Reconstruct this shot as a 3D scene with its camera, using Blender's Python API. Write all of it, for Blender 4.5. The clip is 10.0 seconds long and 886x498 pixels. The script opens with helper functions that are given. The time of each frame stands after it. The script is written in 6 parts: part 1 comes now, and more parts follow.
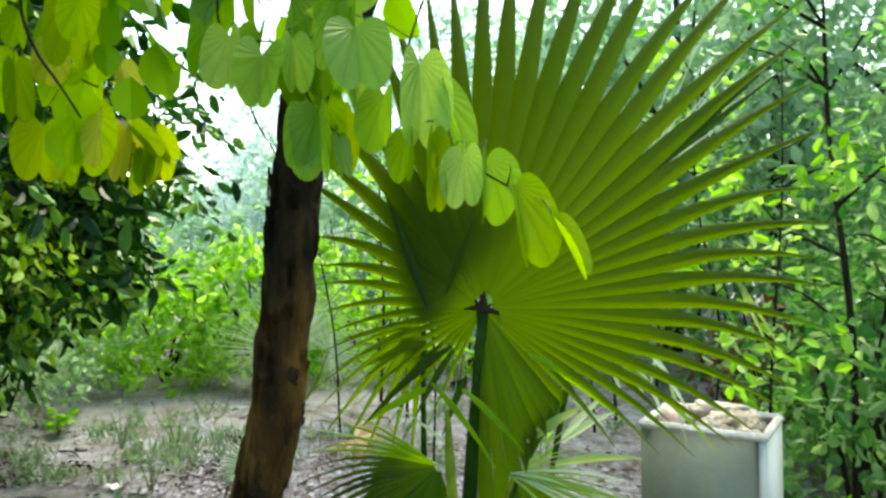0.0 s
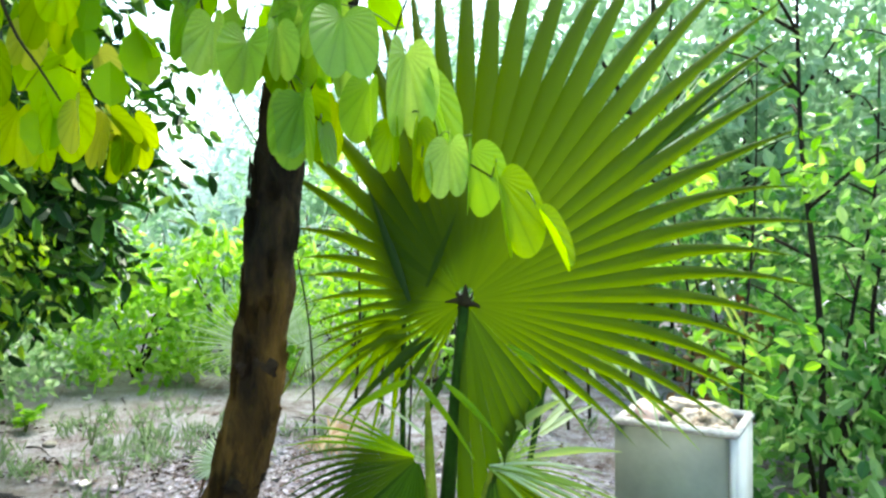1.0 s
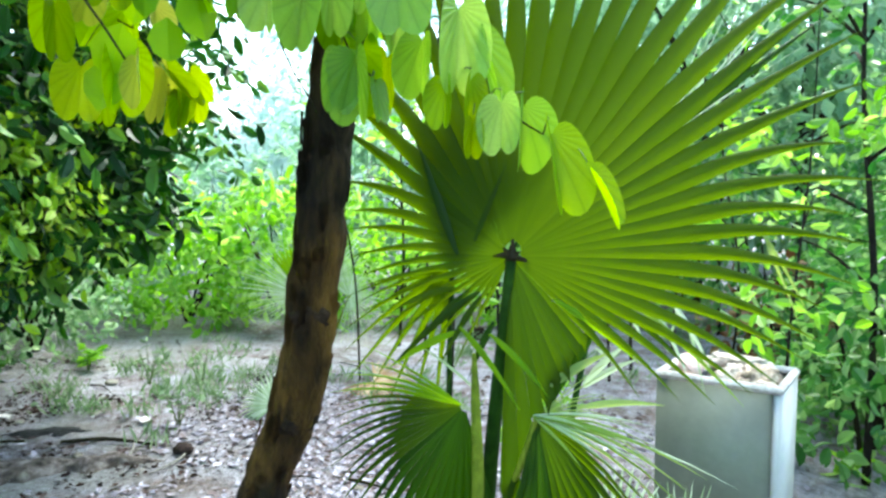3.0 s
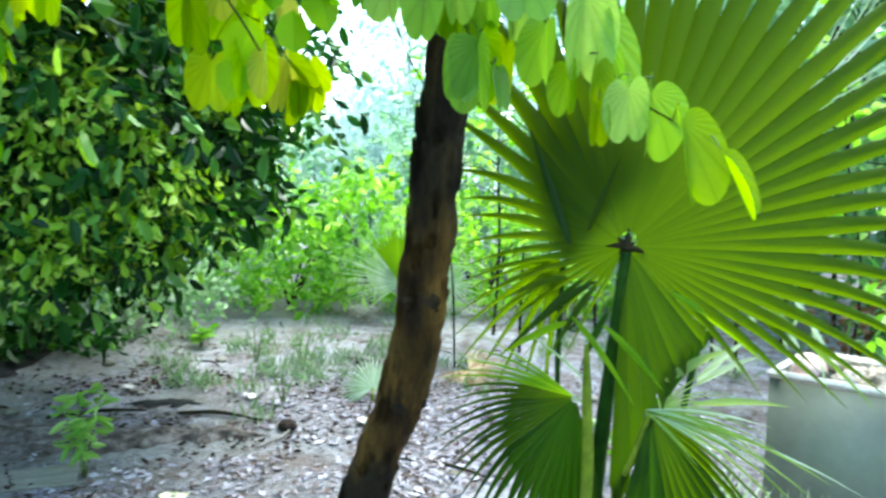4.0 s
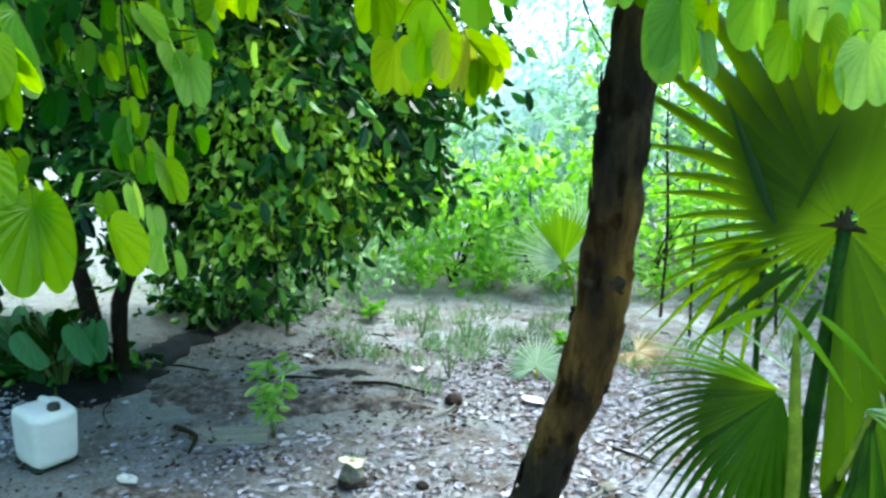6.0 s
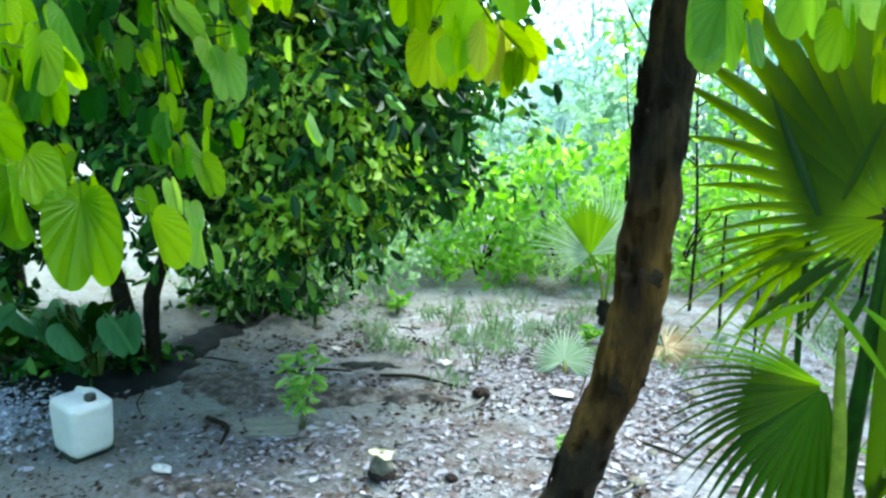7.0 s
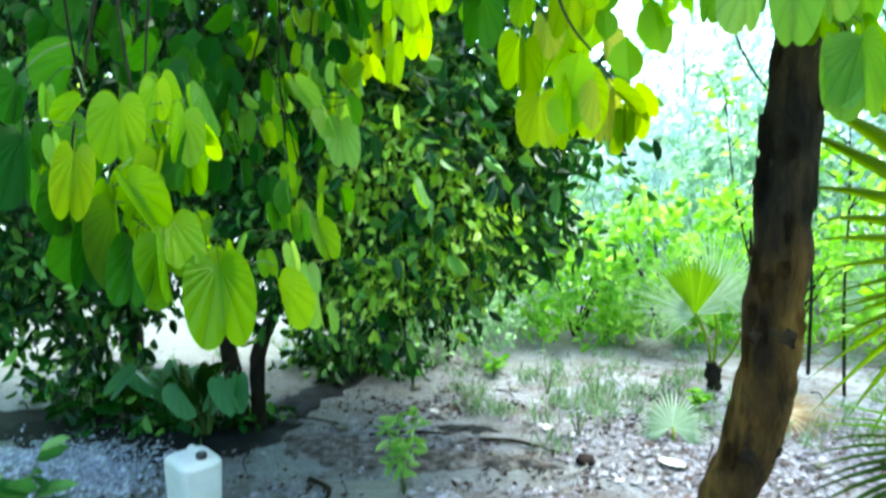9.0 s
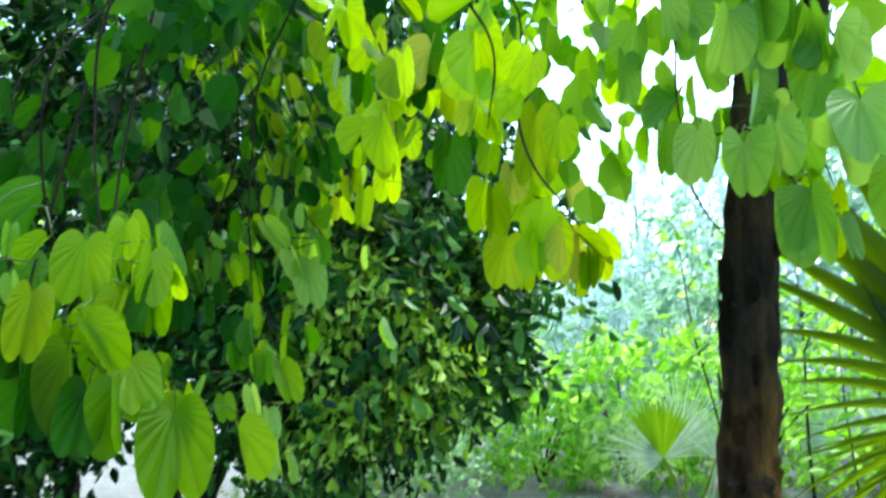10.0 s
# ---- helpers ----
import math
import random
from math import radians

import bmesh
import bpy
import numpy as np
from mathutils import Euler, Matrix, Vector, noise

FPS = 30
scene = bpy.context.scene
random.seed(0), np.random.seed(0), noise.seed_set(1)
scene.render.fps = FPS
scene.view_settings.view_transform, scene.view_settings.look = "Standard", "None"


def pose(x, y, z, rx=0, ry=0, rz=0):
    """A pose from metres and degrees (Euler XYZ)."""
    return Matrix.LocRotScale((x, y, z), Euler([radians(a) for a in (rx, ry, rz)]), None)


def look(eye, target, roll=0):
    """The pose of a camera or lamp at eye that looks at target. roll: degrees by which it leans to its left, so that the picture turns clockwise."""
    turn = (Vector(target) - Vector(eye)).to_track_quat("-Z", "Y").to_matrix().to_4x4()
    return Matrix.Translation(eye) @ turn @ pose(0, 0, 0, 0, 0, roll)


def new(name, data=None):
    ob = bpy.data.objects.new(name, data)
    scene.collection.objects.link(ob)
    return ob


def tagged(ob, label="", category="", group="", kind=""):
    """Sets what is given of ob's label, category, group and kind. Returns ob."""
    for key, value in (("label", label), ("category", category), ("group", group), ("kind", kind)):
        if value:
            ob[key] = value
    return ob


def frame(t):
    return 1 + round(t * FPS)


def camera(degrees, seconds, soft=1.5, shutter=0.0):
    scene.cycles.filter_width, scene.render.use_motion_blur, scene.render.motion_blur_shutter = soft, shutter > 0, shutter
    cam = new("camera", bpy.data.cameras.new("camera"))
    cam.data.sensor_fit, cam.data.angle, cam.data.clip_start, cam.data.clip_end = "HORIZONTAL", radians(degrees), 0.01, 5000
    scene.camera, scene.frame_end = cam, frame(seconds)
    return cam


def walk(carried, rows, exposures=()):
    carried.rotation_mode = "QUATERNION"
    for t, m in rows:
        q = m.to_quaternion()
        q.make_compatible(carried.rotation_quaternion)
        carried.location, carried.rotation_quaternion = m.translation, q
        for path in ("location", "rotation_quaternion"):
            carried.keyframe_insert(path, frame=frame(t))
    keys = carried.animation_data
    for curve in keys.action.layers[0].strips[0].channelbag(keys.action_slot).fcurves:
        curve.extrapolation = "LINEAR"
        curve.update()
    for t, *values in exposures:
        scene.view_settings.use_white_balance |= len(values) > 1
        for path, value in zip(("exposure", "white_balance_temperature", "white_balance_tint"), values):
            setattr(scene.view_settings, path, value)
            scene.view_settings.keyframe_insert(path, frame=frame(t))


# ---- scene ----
cam = camera(66.0, 10.0, 2.6, 0.5)
PATH = [
    (0, (0.389, 0.061, 1.535), (0.383, 2.060, 1.477), 1.42),
    (0.5, (0.380, 0.061, 1.520), (0.439, 2.058, 1.437), 1.85),
    (1, (0.378, 0.059, 1.523), (0.443, 2.057, 1.464), 2.21),
    (1.5, (0.377, 0.056, 1.530), (0.406, 2.052, 1.414), 2.25),
    (2, (0.371, 0.053, 1.525), (0.372, 2.048, 1.381), 2.27),
    (3.5, (0.358, 0.037, 1.535), (0.208, 2.017, 1.297), 2.85),
    (4, (0.326, 0.036, 1.528), (0.011, 1.995, 1.274), 2.78),
    (4.5, (0.315, 0.028, 1.535), (-0.128, 1.959, 1.255), 2.05),
    (5, (0.300, 0.035, 1.536), (-0.266, 1.930, 1.240), 1.49),
    (5.5, (0.285, 0.043, 1.528), (-0.374, 1.905, 1.214), 1.27),
    (6, (0.269, 0.044, 1.528), (-0.476, 1.871, 1.195), 0.90),
    (7.5, (0.238, 0.029, 1.527), (-0.628, 1.793, 1.155), 0.34),
    (8, (0.228, 0.024, 1.523), (-0.751, 1.726, 1.140), 0.16),
    (8.5, (0.209, 0.022, 1.521), (-0.837, 1.691, 1.176), -0.07),
    (9, (0.203, 0.020, 1.524), (-0.845, 1.714, 1.350), -1.20),
    (9.5, (0.198, 0.013, 1.528), (-0.827, 1.730, 1.579), -1.63),
    (10, (0.185, 0.021, 1.529), (-0.756, 1.771, 1.757), -0.95),
]
walk(cam, [(t, look(eye, target, roll)) for t, eye, target, roll in PATH],
     [(0, 2.30, 8000, -13), (0.5, 2.72, 7700, -6), (1, 2.77, 7300, -7), (2, 2.82, 6800, -7), (3.5, 2.84, 6400, -11), (5.5, 2.76, 6150, -17), (6, 2.76, 6150, -18), (7.5, 2.86, 6200, -18), (8.5, 2.97, 6200, -18), (9, 3.07, 6200, -17), (9.5, 2.95, 6150, -12), (10, 2.72, 6050, -8)])


# ---- light ----
world = bpy.data.worlds.new("sky")
scene.world = world
world.use_nodes = True
wn = world.node_tree.nodes
sky = wn.new("ShaderNodeTexSky")
sky.sky_type, sky.sun_disc = "NISHITA", False
SUN_ELEVATION, SUN_AZIMUTH = radians(62), radians(15)
sky.sun_elevation, sky.sun_rotation = SUN_ELEVATION, SUN_AZIMUTH
sky.air_density, sky.dust_density, sky.ozone_density = 1.0, 2.0, 1.0
wn["Background"].inputs["Strength"].default_value = 0.15
world.node_tree.links.new(sky.outputs[0], wn["Background"].inputs["Color"])
sun_lamp = bpy.data.lights.new("sun", "SUN")
sun_lamp.energy, sun_lamp.angle, sun_lamp.color = 1.2, radians(30), (1.0, 0.98, 0.95)
sun_at = Vector((math.sin(SUN_AZIMUTH) * math.cos(SUN_ELEVATION), math.cos(SUN_AZIMUTH) * math.cos(SUN_ELEVATION), math.sin(SUN_ELEVATION)))
new("sun", sun_lamp).matrix_world = look(sun_at * 30, (0, 0, 0))


# ---- materials ----
def nodes_of(name):
    m = bpy.data.materials.new(name)
    m.use_nodes = True
    nt = m.node_tree
    return m, nt, nt.nodes["Principled BSDF"], nt.nodes["Material Output"]


def link(nt, a, b):
    nt.links.new(a, b)


def ramp(nt, source, stops):
    r = nt.nodes.new("ShaderNodeValToRGB")
    while len(r.color_ramp.elements) < len(stops):
        r.color_ramp.elements.new(0.5)
    for e, (at, c) in zip(r.color_ramp.elements, stops):
        e.position, e.color = at, (*c, 1)
    link(nt, source, r.inputs[0])
    return r.outputs["Color"]


def noise_of(nt, scale, detail=4.0, rough=0.6, stretch=None):
    co = nt.nodes.new("ShaderNodeTexCoord")
    n = nt.nodes.new("ShaderNodeTexNoise")
    n.inputs["Scale"].default_value, n.inputs["Detail"].default_value, n.inputs["Roughness"].default_value = scale, detail, rough
    if stretch:
        mp = nt.nodes.new("ShaderNodeMapping")
        mp.inputs["Scale"].default_value = stretch
        link(nt, co.outputs["Object"], mp.inputs[0])
        link(nt, mp.outputs[0], n.inputs["Vector"])
    else:
        link(nt, co.outputs["Object"], n.inputs["Vector"])
    return n.outputs["Fac"]


def mixed(nt, fac, a, b, mode="MIX"):
    x = nt.nodes.new("ShaderNodeMix")
    x.data_type, x.blend_type = "RGBA", mode
    if isinstance(fac, float):
        x.inputs[0].default_value = fac
    else:
        link(nt, fac, x.inputs[0])
    for k, v in ((6, a), (7, b)):
        if isinstance(v, tuple):
            x.inputs[k].default_value = (*v, 1)
        else:
            link(nt, v, x.inputs[k])
    return x.outputs[2]


def bump(nt, bsdf, source, strength, distance=0.01):
    b = nt.nodes.new("ShaderNodeBump")
    b.inputs["Strength"].default_value, b.inputs["Distance"].default_value = strength, distance
    link(nt, source, b.inputs["Height"])
    link(nt, b.outputs[0], bsdf.inputs["Normal"])


def leaf_material(name, low, mid, high, through_gain=1.6, share=0.5, gloss=0.45, per_object=False, vein=0.0, shine=0.22, knee=0.55, hue=0.478):
    """Thin leaf: a reflecting face and light that comes through it, tone varied leaf by leaf."""
    m, nt, p, out = nodes_of(name)
    if per_object:
        info = nt.nodes.new("ShaderNodeObjectInfo")
        rnd = info.outputs["Random"]
    else:
        geo = nt.nodes.new("ShaderNodeNewGeometry")
        rnd = geo.outputs["Random Per Island"]
    tone = ramp(nt, rnd, [(0.0, low), (knee, mid), (1.0, high)])
    blotch = noise_of(nt, 18.0, 3.0)
    tone = mixed(nt, blotch, tone, mixed(nt, 0.55, tone, low), "MIX")
    relief = noise_of(nt, 45.0, 3.0)
    if vein:
        # veins that spread from the stalk
        co, xyz = nt.nodes.new("ShaderNodeTexCoord"), nt.nodes.new("ShaderNodeSeparateXYZ")
        link(nt, co.outputs["Object"], xyz.inputs[0])
        spread, sine = nt.nodes.new("ShaderNodeMath"), nt.nodes.new("ShaderNodeMath")
        spread.operation, sine.operation = "ARCTAN2", "PINGPONG"
        link(nt, xyz.outputs["X"], spread.inputs[0])
        shift = nt.nodes.new("ShaderNodeMath")
        shift.operation = "SUBTRACT"
        shift.inputs[0].default_value = -0.08
        link(nt, xyz.outputs["Z"], shift.inputs[1])
        link(nt, shift.outputs[0], spread.inputs[1])
        link(nt, spread.outputs[0], sine.inputs[0])
        sine.inputs[1].default_value = 0.13
        line = ramp(nt, sine.outputs[0], [(0.0, (1, 1, 1)), (0.022, (0.0, 0.0, 0.0))])
        tone = mixed(nt, line, tone, mixed(nt, 1.0, tone, (1 - vein * 0.45, 1 - vein * 0.36, 1 - vein * 0.45), "MULTIPLY"))
        puff = ramp(nt, sine.outputs[0], [(0.0, (0.92, 0.93, 0.92)), (0.13, (1.05, 1.04, 1.0))])
        tone = mixed(nt, 1.0, tone, puff, "MULTIPLY")
        relief = sine.outputs[0]
    link(nt, tone, p.inputs["Base Color"])
    p.inputs["Roughness"].default_value, p.inputs["Specular IOR Level"].default_value = gloss, shine
    bump(nt, p, relief, 0.4 if vein else 0.25, 0.04 if vein else 0.004)
    tr = nt.nodes.new("ShaderNodeBsdfTranslucent")
    gain = nt.nodes.new("ShaderNodeHueSaturation")
    gain.inputs["Hue"].default_value, gain.inputs["Saturation"].default_value, gain.inputs["Value"].default_value = hue, 1.15, through_gain
    link(nt, tone, gain.inputs["Color"])
    link(nt, gain.outputs[0], tr.inputs["Color"])
    mx = nt.nodes.new("ShaderNodeMixShader")
    mx.inputs[0].default_value = share
    link(nt, p.outputs[0], mx.inputs[1])
    link(nt, tr.outputs[0], mx.inputs[2])
    link(nt, mx.outputs[0], out.inputs["Surface"])
    return m


def plain(name, stops, scale=6.0, rough=0.7, relief=0.3, fine=60.0, metal=0.0, stretch=None, distance=0.01, grit=(0.62, 1.15)):
    """Opaque surface: tone from a coarse noise, broken by a fine one, with fine relief."""
    m, nt, p, out = nodes_of(name)
    tone = ramp(nt, noise_of(nt, scale, 5.0, 0.65, stretch), stops)
    grain = ramp(nt, noise_of(nt, fine, 4.0, 0.7, stretch), [(0.3, (grit[0],) * 3), (0.7, (grit[1],) * 3)])
    link(nt, mixed(nt, 1.0, tone, grain, "MULTIPLY"), p.inputs["Base Color"])
    p.inputs["Roughness"].default_value, p.inputs["Metallic"].default_value = rough, metal
    p.inputs["Specular IOR Level"].default_value = 0.5 if rough < 0.7 else 0.15
    bump(nt, p, noise_of(nt, fine, 5.0, 0.7, stretch), relief, distance)
    return m


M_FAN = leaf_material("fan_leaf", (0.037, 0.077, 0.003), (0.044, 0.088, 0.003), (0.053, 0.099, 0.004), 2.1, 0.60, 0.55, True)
# darker copies of the fan colour; on the fans they paint in shade
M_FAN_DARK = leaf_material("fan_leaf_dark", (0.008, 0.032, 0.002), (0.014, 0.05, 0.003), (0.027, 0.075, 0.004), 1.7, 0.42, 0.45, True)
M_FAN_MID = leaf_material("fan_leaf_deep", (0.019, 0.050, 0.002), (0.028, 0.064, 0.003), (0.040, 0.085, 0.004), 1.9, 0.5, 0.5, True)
M_FAN_PALE = leaf_material("fan_leaf_pale", (0.15, 0.27, 0.045), (0.27, 0.38, 0.10), (0.42, 0.50, 0.24), 1.3, 0.45, 0.4, True)
M_SAGE_BROAD = leaf_material("broad_sage_leaf", (0.10, 0.24, 0.12), (0.17, 0.34, 0.19), (0.28, 0.46, 0.28), 1.6, 0.45, 0.4, True, 0.4, 0.4)
M_FAN_SILVER = leaf_material("silvery_fan_leaf", (0.30, 0.42, 0.22), (0.46, 0.55, 0.38), (0.62, 0.68, 0.56), 1.2, 0.4, 0.4, True, shine=0.4)
M_ORCHID = leaf_material("orchid_leaf", (0.018, 0.085, 0.010), (0.06, 0.18, 0.012), (0.20, 0.36, 0.012), 2.2, 0.6, 0.42, True, 0.45)
# paler copy; puts the veiling haze before the trunk top into leaf colour
M_ORCHID_PALE = leaf_material("orchid_leaf_pale", (0.13, 0.27, 0.04), (0.22, 0.38, 0.065), (0.35, 0.50, 0.13), 1.8, 0.58, 0.35, True, 0.4, 0.4)
M_ORCHID_YELLOW = leaf_material("yellow_orchid_leaf", (0.25, 0.38, 0.006), (0.36, 0.49, 0.008), (0.45, 0.59, 0.015), 1.9, 0.6, 0.4, True, 0.4, hue=0.497)
M_ORCHID_DRY = leaf_material("withered_orchid_leaf", (0.30, 0.35, 0.05), (0.42, 0.45, 0.08), (0.54, 0.53, 0.14), 1.7, 0.5, 0.6, True, 0.5)
M_ORCHID_LIME = leaf_material("lime_orchid_leaf", (0.10, 0.215, 0.005), (0.165, 0.30, 0.007), (0.25, 0.40, 0.010), 2.1, 0.6, 0.42, True, 0.5)
M_ORCHID_OLIVE = leaf_material("olive_orchid_leaf", (0.13, 0.23, 0.006), (0.20, 0.30, 0.010), (0.28, 0.38, 0.02), 2.0, 0.55, 0.45, True, 0.45)
# dark copy of the orchid leaf; paints shade onto leaves under the canopy
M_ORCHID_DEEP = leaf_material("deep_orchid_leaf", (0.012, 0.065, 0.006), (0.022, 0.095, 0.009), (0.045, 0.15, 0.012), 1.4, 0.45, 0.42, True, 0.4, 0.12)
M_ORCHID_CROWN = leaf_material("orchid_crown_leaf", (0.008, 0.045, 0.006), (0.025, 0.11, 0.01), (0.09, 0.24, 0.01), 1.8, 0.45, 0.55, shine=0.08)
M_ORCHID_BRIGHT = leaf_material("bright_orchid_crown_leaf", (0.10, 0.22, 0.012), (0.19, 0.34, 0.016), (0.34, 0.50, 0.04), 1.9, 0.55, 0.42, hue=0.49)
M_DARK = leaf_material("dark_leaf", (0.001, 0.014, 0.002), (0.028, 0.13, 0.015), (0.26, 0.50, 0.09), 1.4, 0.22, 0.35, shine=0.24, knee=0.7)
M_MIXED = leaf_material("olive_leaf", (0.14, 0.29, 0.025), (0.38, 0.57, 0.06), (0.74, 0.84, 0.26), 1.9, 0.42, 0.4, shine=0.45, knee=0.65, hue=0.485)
M_SAGE = leaf_material("sage_leaf", (0.13, 0.25, 0.11), (0.26, 0.40, 0.21), (0.46, 0.56, 0.38), 1.5, 0.42, 0.5)
M_FAN_BRIGHT = leaf_material("bright_fan_leaf", (0.10, 0.22, 0.006), (0.15, 0.29, 0.007), (0.21, 0.37, 0.01), 2.0, 0.5, 0.5, True)
M_DEAD = leaf_material("withered_leaf", (0.06, 0.035, 0.015), (0.14, 0.085, 0.04), (0.26, 0.18, 0.09), 1.3, 0.3, 0.6)
M_WEED = leaf_material("weed_leaf", (0.13, 0.27, 0.045), (0.23, 0.39, 0.09), (0.42, 0.55, 0.22), 1.8, 0.45, 0.4, shine=0.5)
M_DULL = leaf_material("thin_weed_leaf", (0.10, 0.17, 0.08), (0.17, 0.25, 0.14), (0.27, 0.36, 0.23), 1.5, 0.4, 0.5)
M_LIME = leaf_material("lime_leaf", (0.11, 0.25, 0.03), (0.27, 0.46, 0.075), (0.50, 0.66, 0.20), 1.7, 0.5, 0.45, shine=0.4, hue=0.497)
M_SAP = leaf_material("sapling_leaf", (0.03, 0.11, 0.022), (0.13, 0.27, 0.07), (0.38, 0.52, 0.22), 1.6, 0.45, 0.4, shine=0.35, hue=0.497)
# distance haze is put into these two pale leaf colours
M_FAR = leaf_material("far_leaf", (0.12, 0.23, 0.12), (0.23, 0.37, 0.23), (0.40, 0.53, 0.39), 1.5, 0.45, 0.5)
M_HAZE = leaf_material("haze_leaf", (0.30, 0.41, 0.37), (0.46, 0.57, 0.54), (0.63, 0.71, 0.71), 1.3, 0.45, 0.6)
M_STEM = plain("green_stem", [(0.3, (0.05, 0.09, 0.015)), (0.7, (0.12, 0.17, 0.03))], 9.0, 0.5, 0.3, 50.0)
M_PETIOLE = plain("dark_petiole", [(0.3, (0.012, 0.04, 0.004)), (0.7, (0.03, 0.08, 0.006))], 9.0, 0.72, 0.3, 50.0)
M_PETIOLE_PALE = plain("pale_petiole", [(0.3, (0.14, 0.19, 0.015)), (0.7, (0.27, 0.31, 0.03))], 9.0, 0.72, 0.3, 50.0)
M_HAST = plain("dry_ligule", [(0.3, (0.015, 0.012, 0.006)), (0.7, (0.04, 0.03, 0.015))], 20.0, 0.8, 0.4)
M_TWIG = plain("twig_bark", [(0.3, (0.010, 0.008, 0.004)), (0.7, (0.03, 0.024, 0.013))], 14.0, 0.95, 0.5, 80.0)


def trunk_material():
    """Rough bark: reddish along one lit stretch, painted dark where shade falls above and below."""
    m, nt, p, out = nodes_of("trunk_bark")
    ridges = noise_of(nt, 5.0, 6.0, 0.68, (2.4, 2.4, 0.6))
    shaded_bark = ramp(nt, ridges, [(0.34, (0.006, 0.004, 0.003)), (0.5, (0.022, 0.014, 0.007)), (0.68, (0.075, 0.046, 0.022))])
    lit_bark = ramp(nt, ridges, [(0.30, (0.016, 0.007, 0.002)), (0.46, (0.060, 0.029, 0.006)), (0.66, (0.185, 0.094, 0.020))])
    co, xyz = nt.nodes.new("ShaderNodeTexCoord"), nt.nodes.new("ShaderNodeSeparateXYZ")
    link(nt, co.outputs["Object"], xyz.inputs[0])
    wander, at = nt.nodes.new("ShaderNodeMath"), nt.nodes.new("ShaderNodeMath")
    wander.operation, at.operation = "MULTIPLY_ADD", "MULTIPLY"
    link(nt, noise_of(nt, 7.0, 4.0, 0.6), wander.inputs[0])
    wander.inputs[1].default_value = 0.5
    link(nt, xyz.outputs["Z"], wander.inputs[2])
    link(nt, wander.outputs[0], at.inputs[0])
    at.inputs[1].default_value = 0.4
    stretch = ramp(nt, at.outputs[0], [(0.425, (0, 0, 0)), (0.46, (1, 1, 1)), (0.63, (1, 1, 1)), (0.69, (0.1, 0.1, 0.1))])
    tone = mixed(nt, stretch, shaded_bark, lit_bark)
    crack = ramp(nt, noise_of(nt, 26.0, 5.0, 0.7, (1.0, 1.0, 0.35)), [(0.36, (0.35, 0.33, 0.3)), (0.5, (1, 1, 1)), (0.75, (1.2, 1.2, 1.2))])
    link(nt, mixed(nt, 1.0, tone, crack, "MULTIPLY"), p.inputs["Base Color"])
    p.inputs["Roughness"].default_value, p.inputs["Specular IOR Level"].default_value = 0.8, 0.2
    bump(nt, p, noise_of(nt, 26.0, 6.0, 0.72, (1.0, 1.0, 0.35)), 1.0, 0.03)
    return m


M_TRUNK = trunk_material()
M_SCAR = plain("bark_scar", [(0.3, (0.012, 0.008, 0.006)), (0.7, (0.05, 0.03, 0.018))], 14.0, 0.9, 0.9, 60.0)
# bark bleached to carry the haze of the distance
M_HAZEBARK = plain("haze_bark", [(0.3, (0.30, 0.32, 0.30)), (0.7, (0.48, 0.5, 0.48))], 5.0, 0.9, 0.5, 30.0)
M_DARKBARK = plain("dark_bark", [(0.3, (0.008, 0.006, 0.005)), (0.7, (0.035, 0.027, 0.020))], 7.0, 0.9, 0.8, 45.0, 0.0, (2, 2, 0.6), 0.015)


def ground_material():
    m, nt, p, out = nodes_of("soil")
    broad = ramp(nt, noise_of(nt, 0.55, 6.0, 0.6), [(0.3, (0.255, 0.25, 0.265)), (0.5, (0.39, 0.39, 0.465)), (0.7, (0.52, 0.52, 0.65))])
    damp = ramp(nt, noise_of(nt, 2.6, 7.0, 0.78), [(0.39, (0.46, 0.34, 0.28)), (0.56, (1, 1, 1))])
    grit = ramp(nt, noise_of(nt, 42.0, 6.0, 0.75), [(0.32, (0.5, 0.48, 0.46)), (0.62, (1.15, 1.13, 1.14))])
    clod = ramp(nt, noise_of(nt, 10.0, 5.0, 0.7), [(0.36, (0.66, 0.61, 0.6)), (0.58, (1.08, 1.08, 1.1))])
    tone = mixed(nt, 1.0, mixed(nt, 1.0, mixed(nt, 1.0, broad, damp, "MULTIPLY"), clod, "MULTIPLY"), grit, "MULTIPLY")
    # thin moss, more of it towards the shade trees
    co, xyz, shift = nt.nodes.new("ShaderNodeTexCoord"), nt.nodes.new("ShaderNodeSeparateXYZ"), nt.nodes.new("ShaderNodeMath")
    link(nt, co.outputs["Object"], xyz.inputs[0])
    shift.operation = "MULTIPLY_ADD"
    link(nt, xyz.outputs["X"], shift.inputs[0])
    shift.inputs[1].default_value = -0.07
    link(nt, noise_of(nt, 1.1, 6.0, 0.68), shift.inputs[2])
    moss = ramp(nt, shift.outputs[0], [(0.56, (0, 0, 0)), (0.70, (0.7, 0.7, 0.7))])
    tone = mixed(nt, moss, tone, mixed(nt, 1.0, (0.262, 0.262, 0.252), grit, "MULTIPLY"))
    link(nt, tone, p.inputs["Base Color"])
    p.inputs["Roughness"].default_value = 0.85
    bump(nt, p, noise_of(nt, 20.0, 9.0, 0.8), 1.0, 0.05)
    return m


M_SOIL = ground_material()


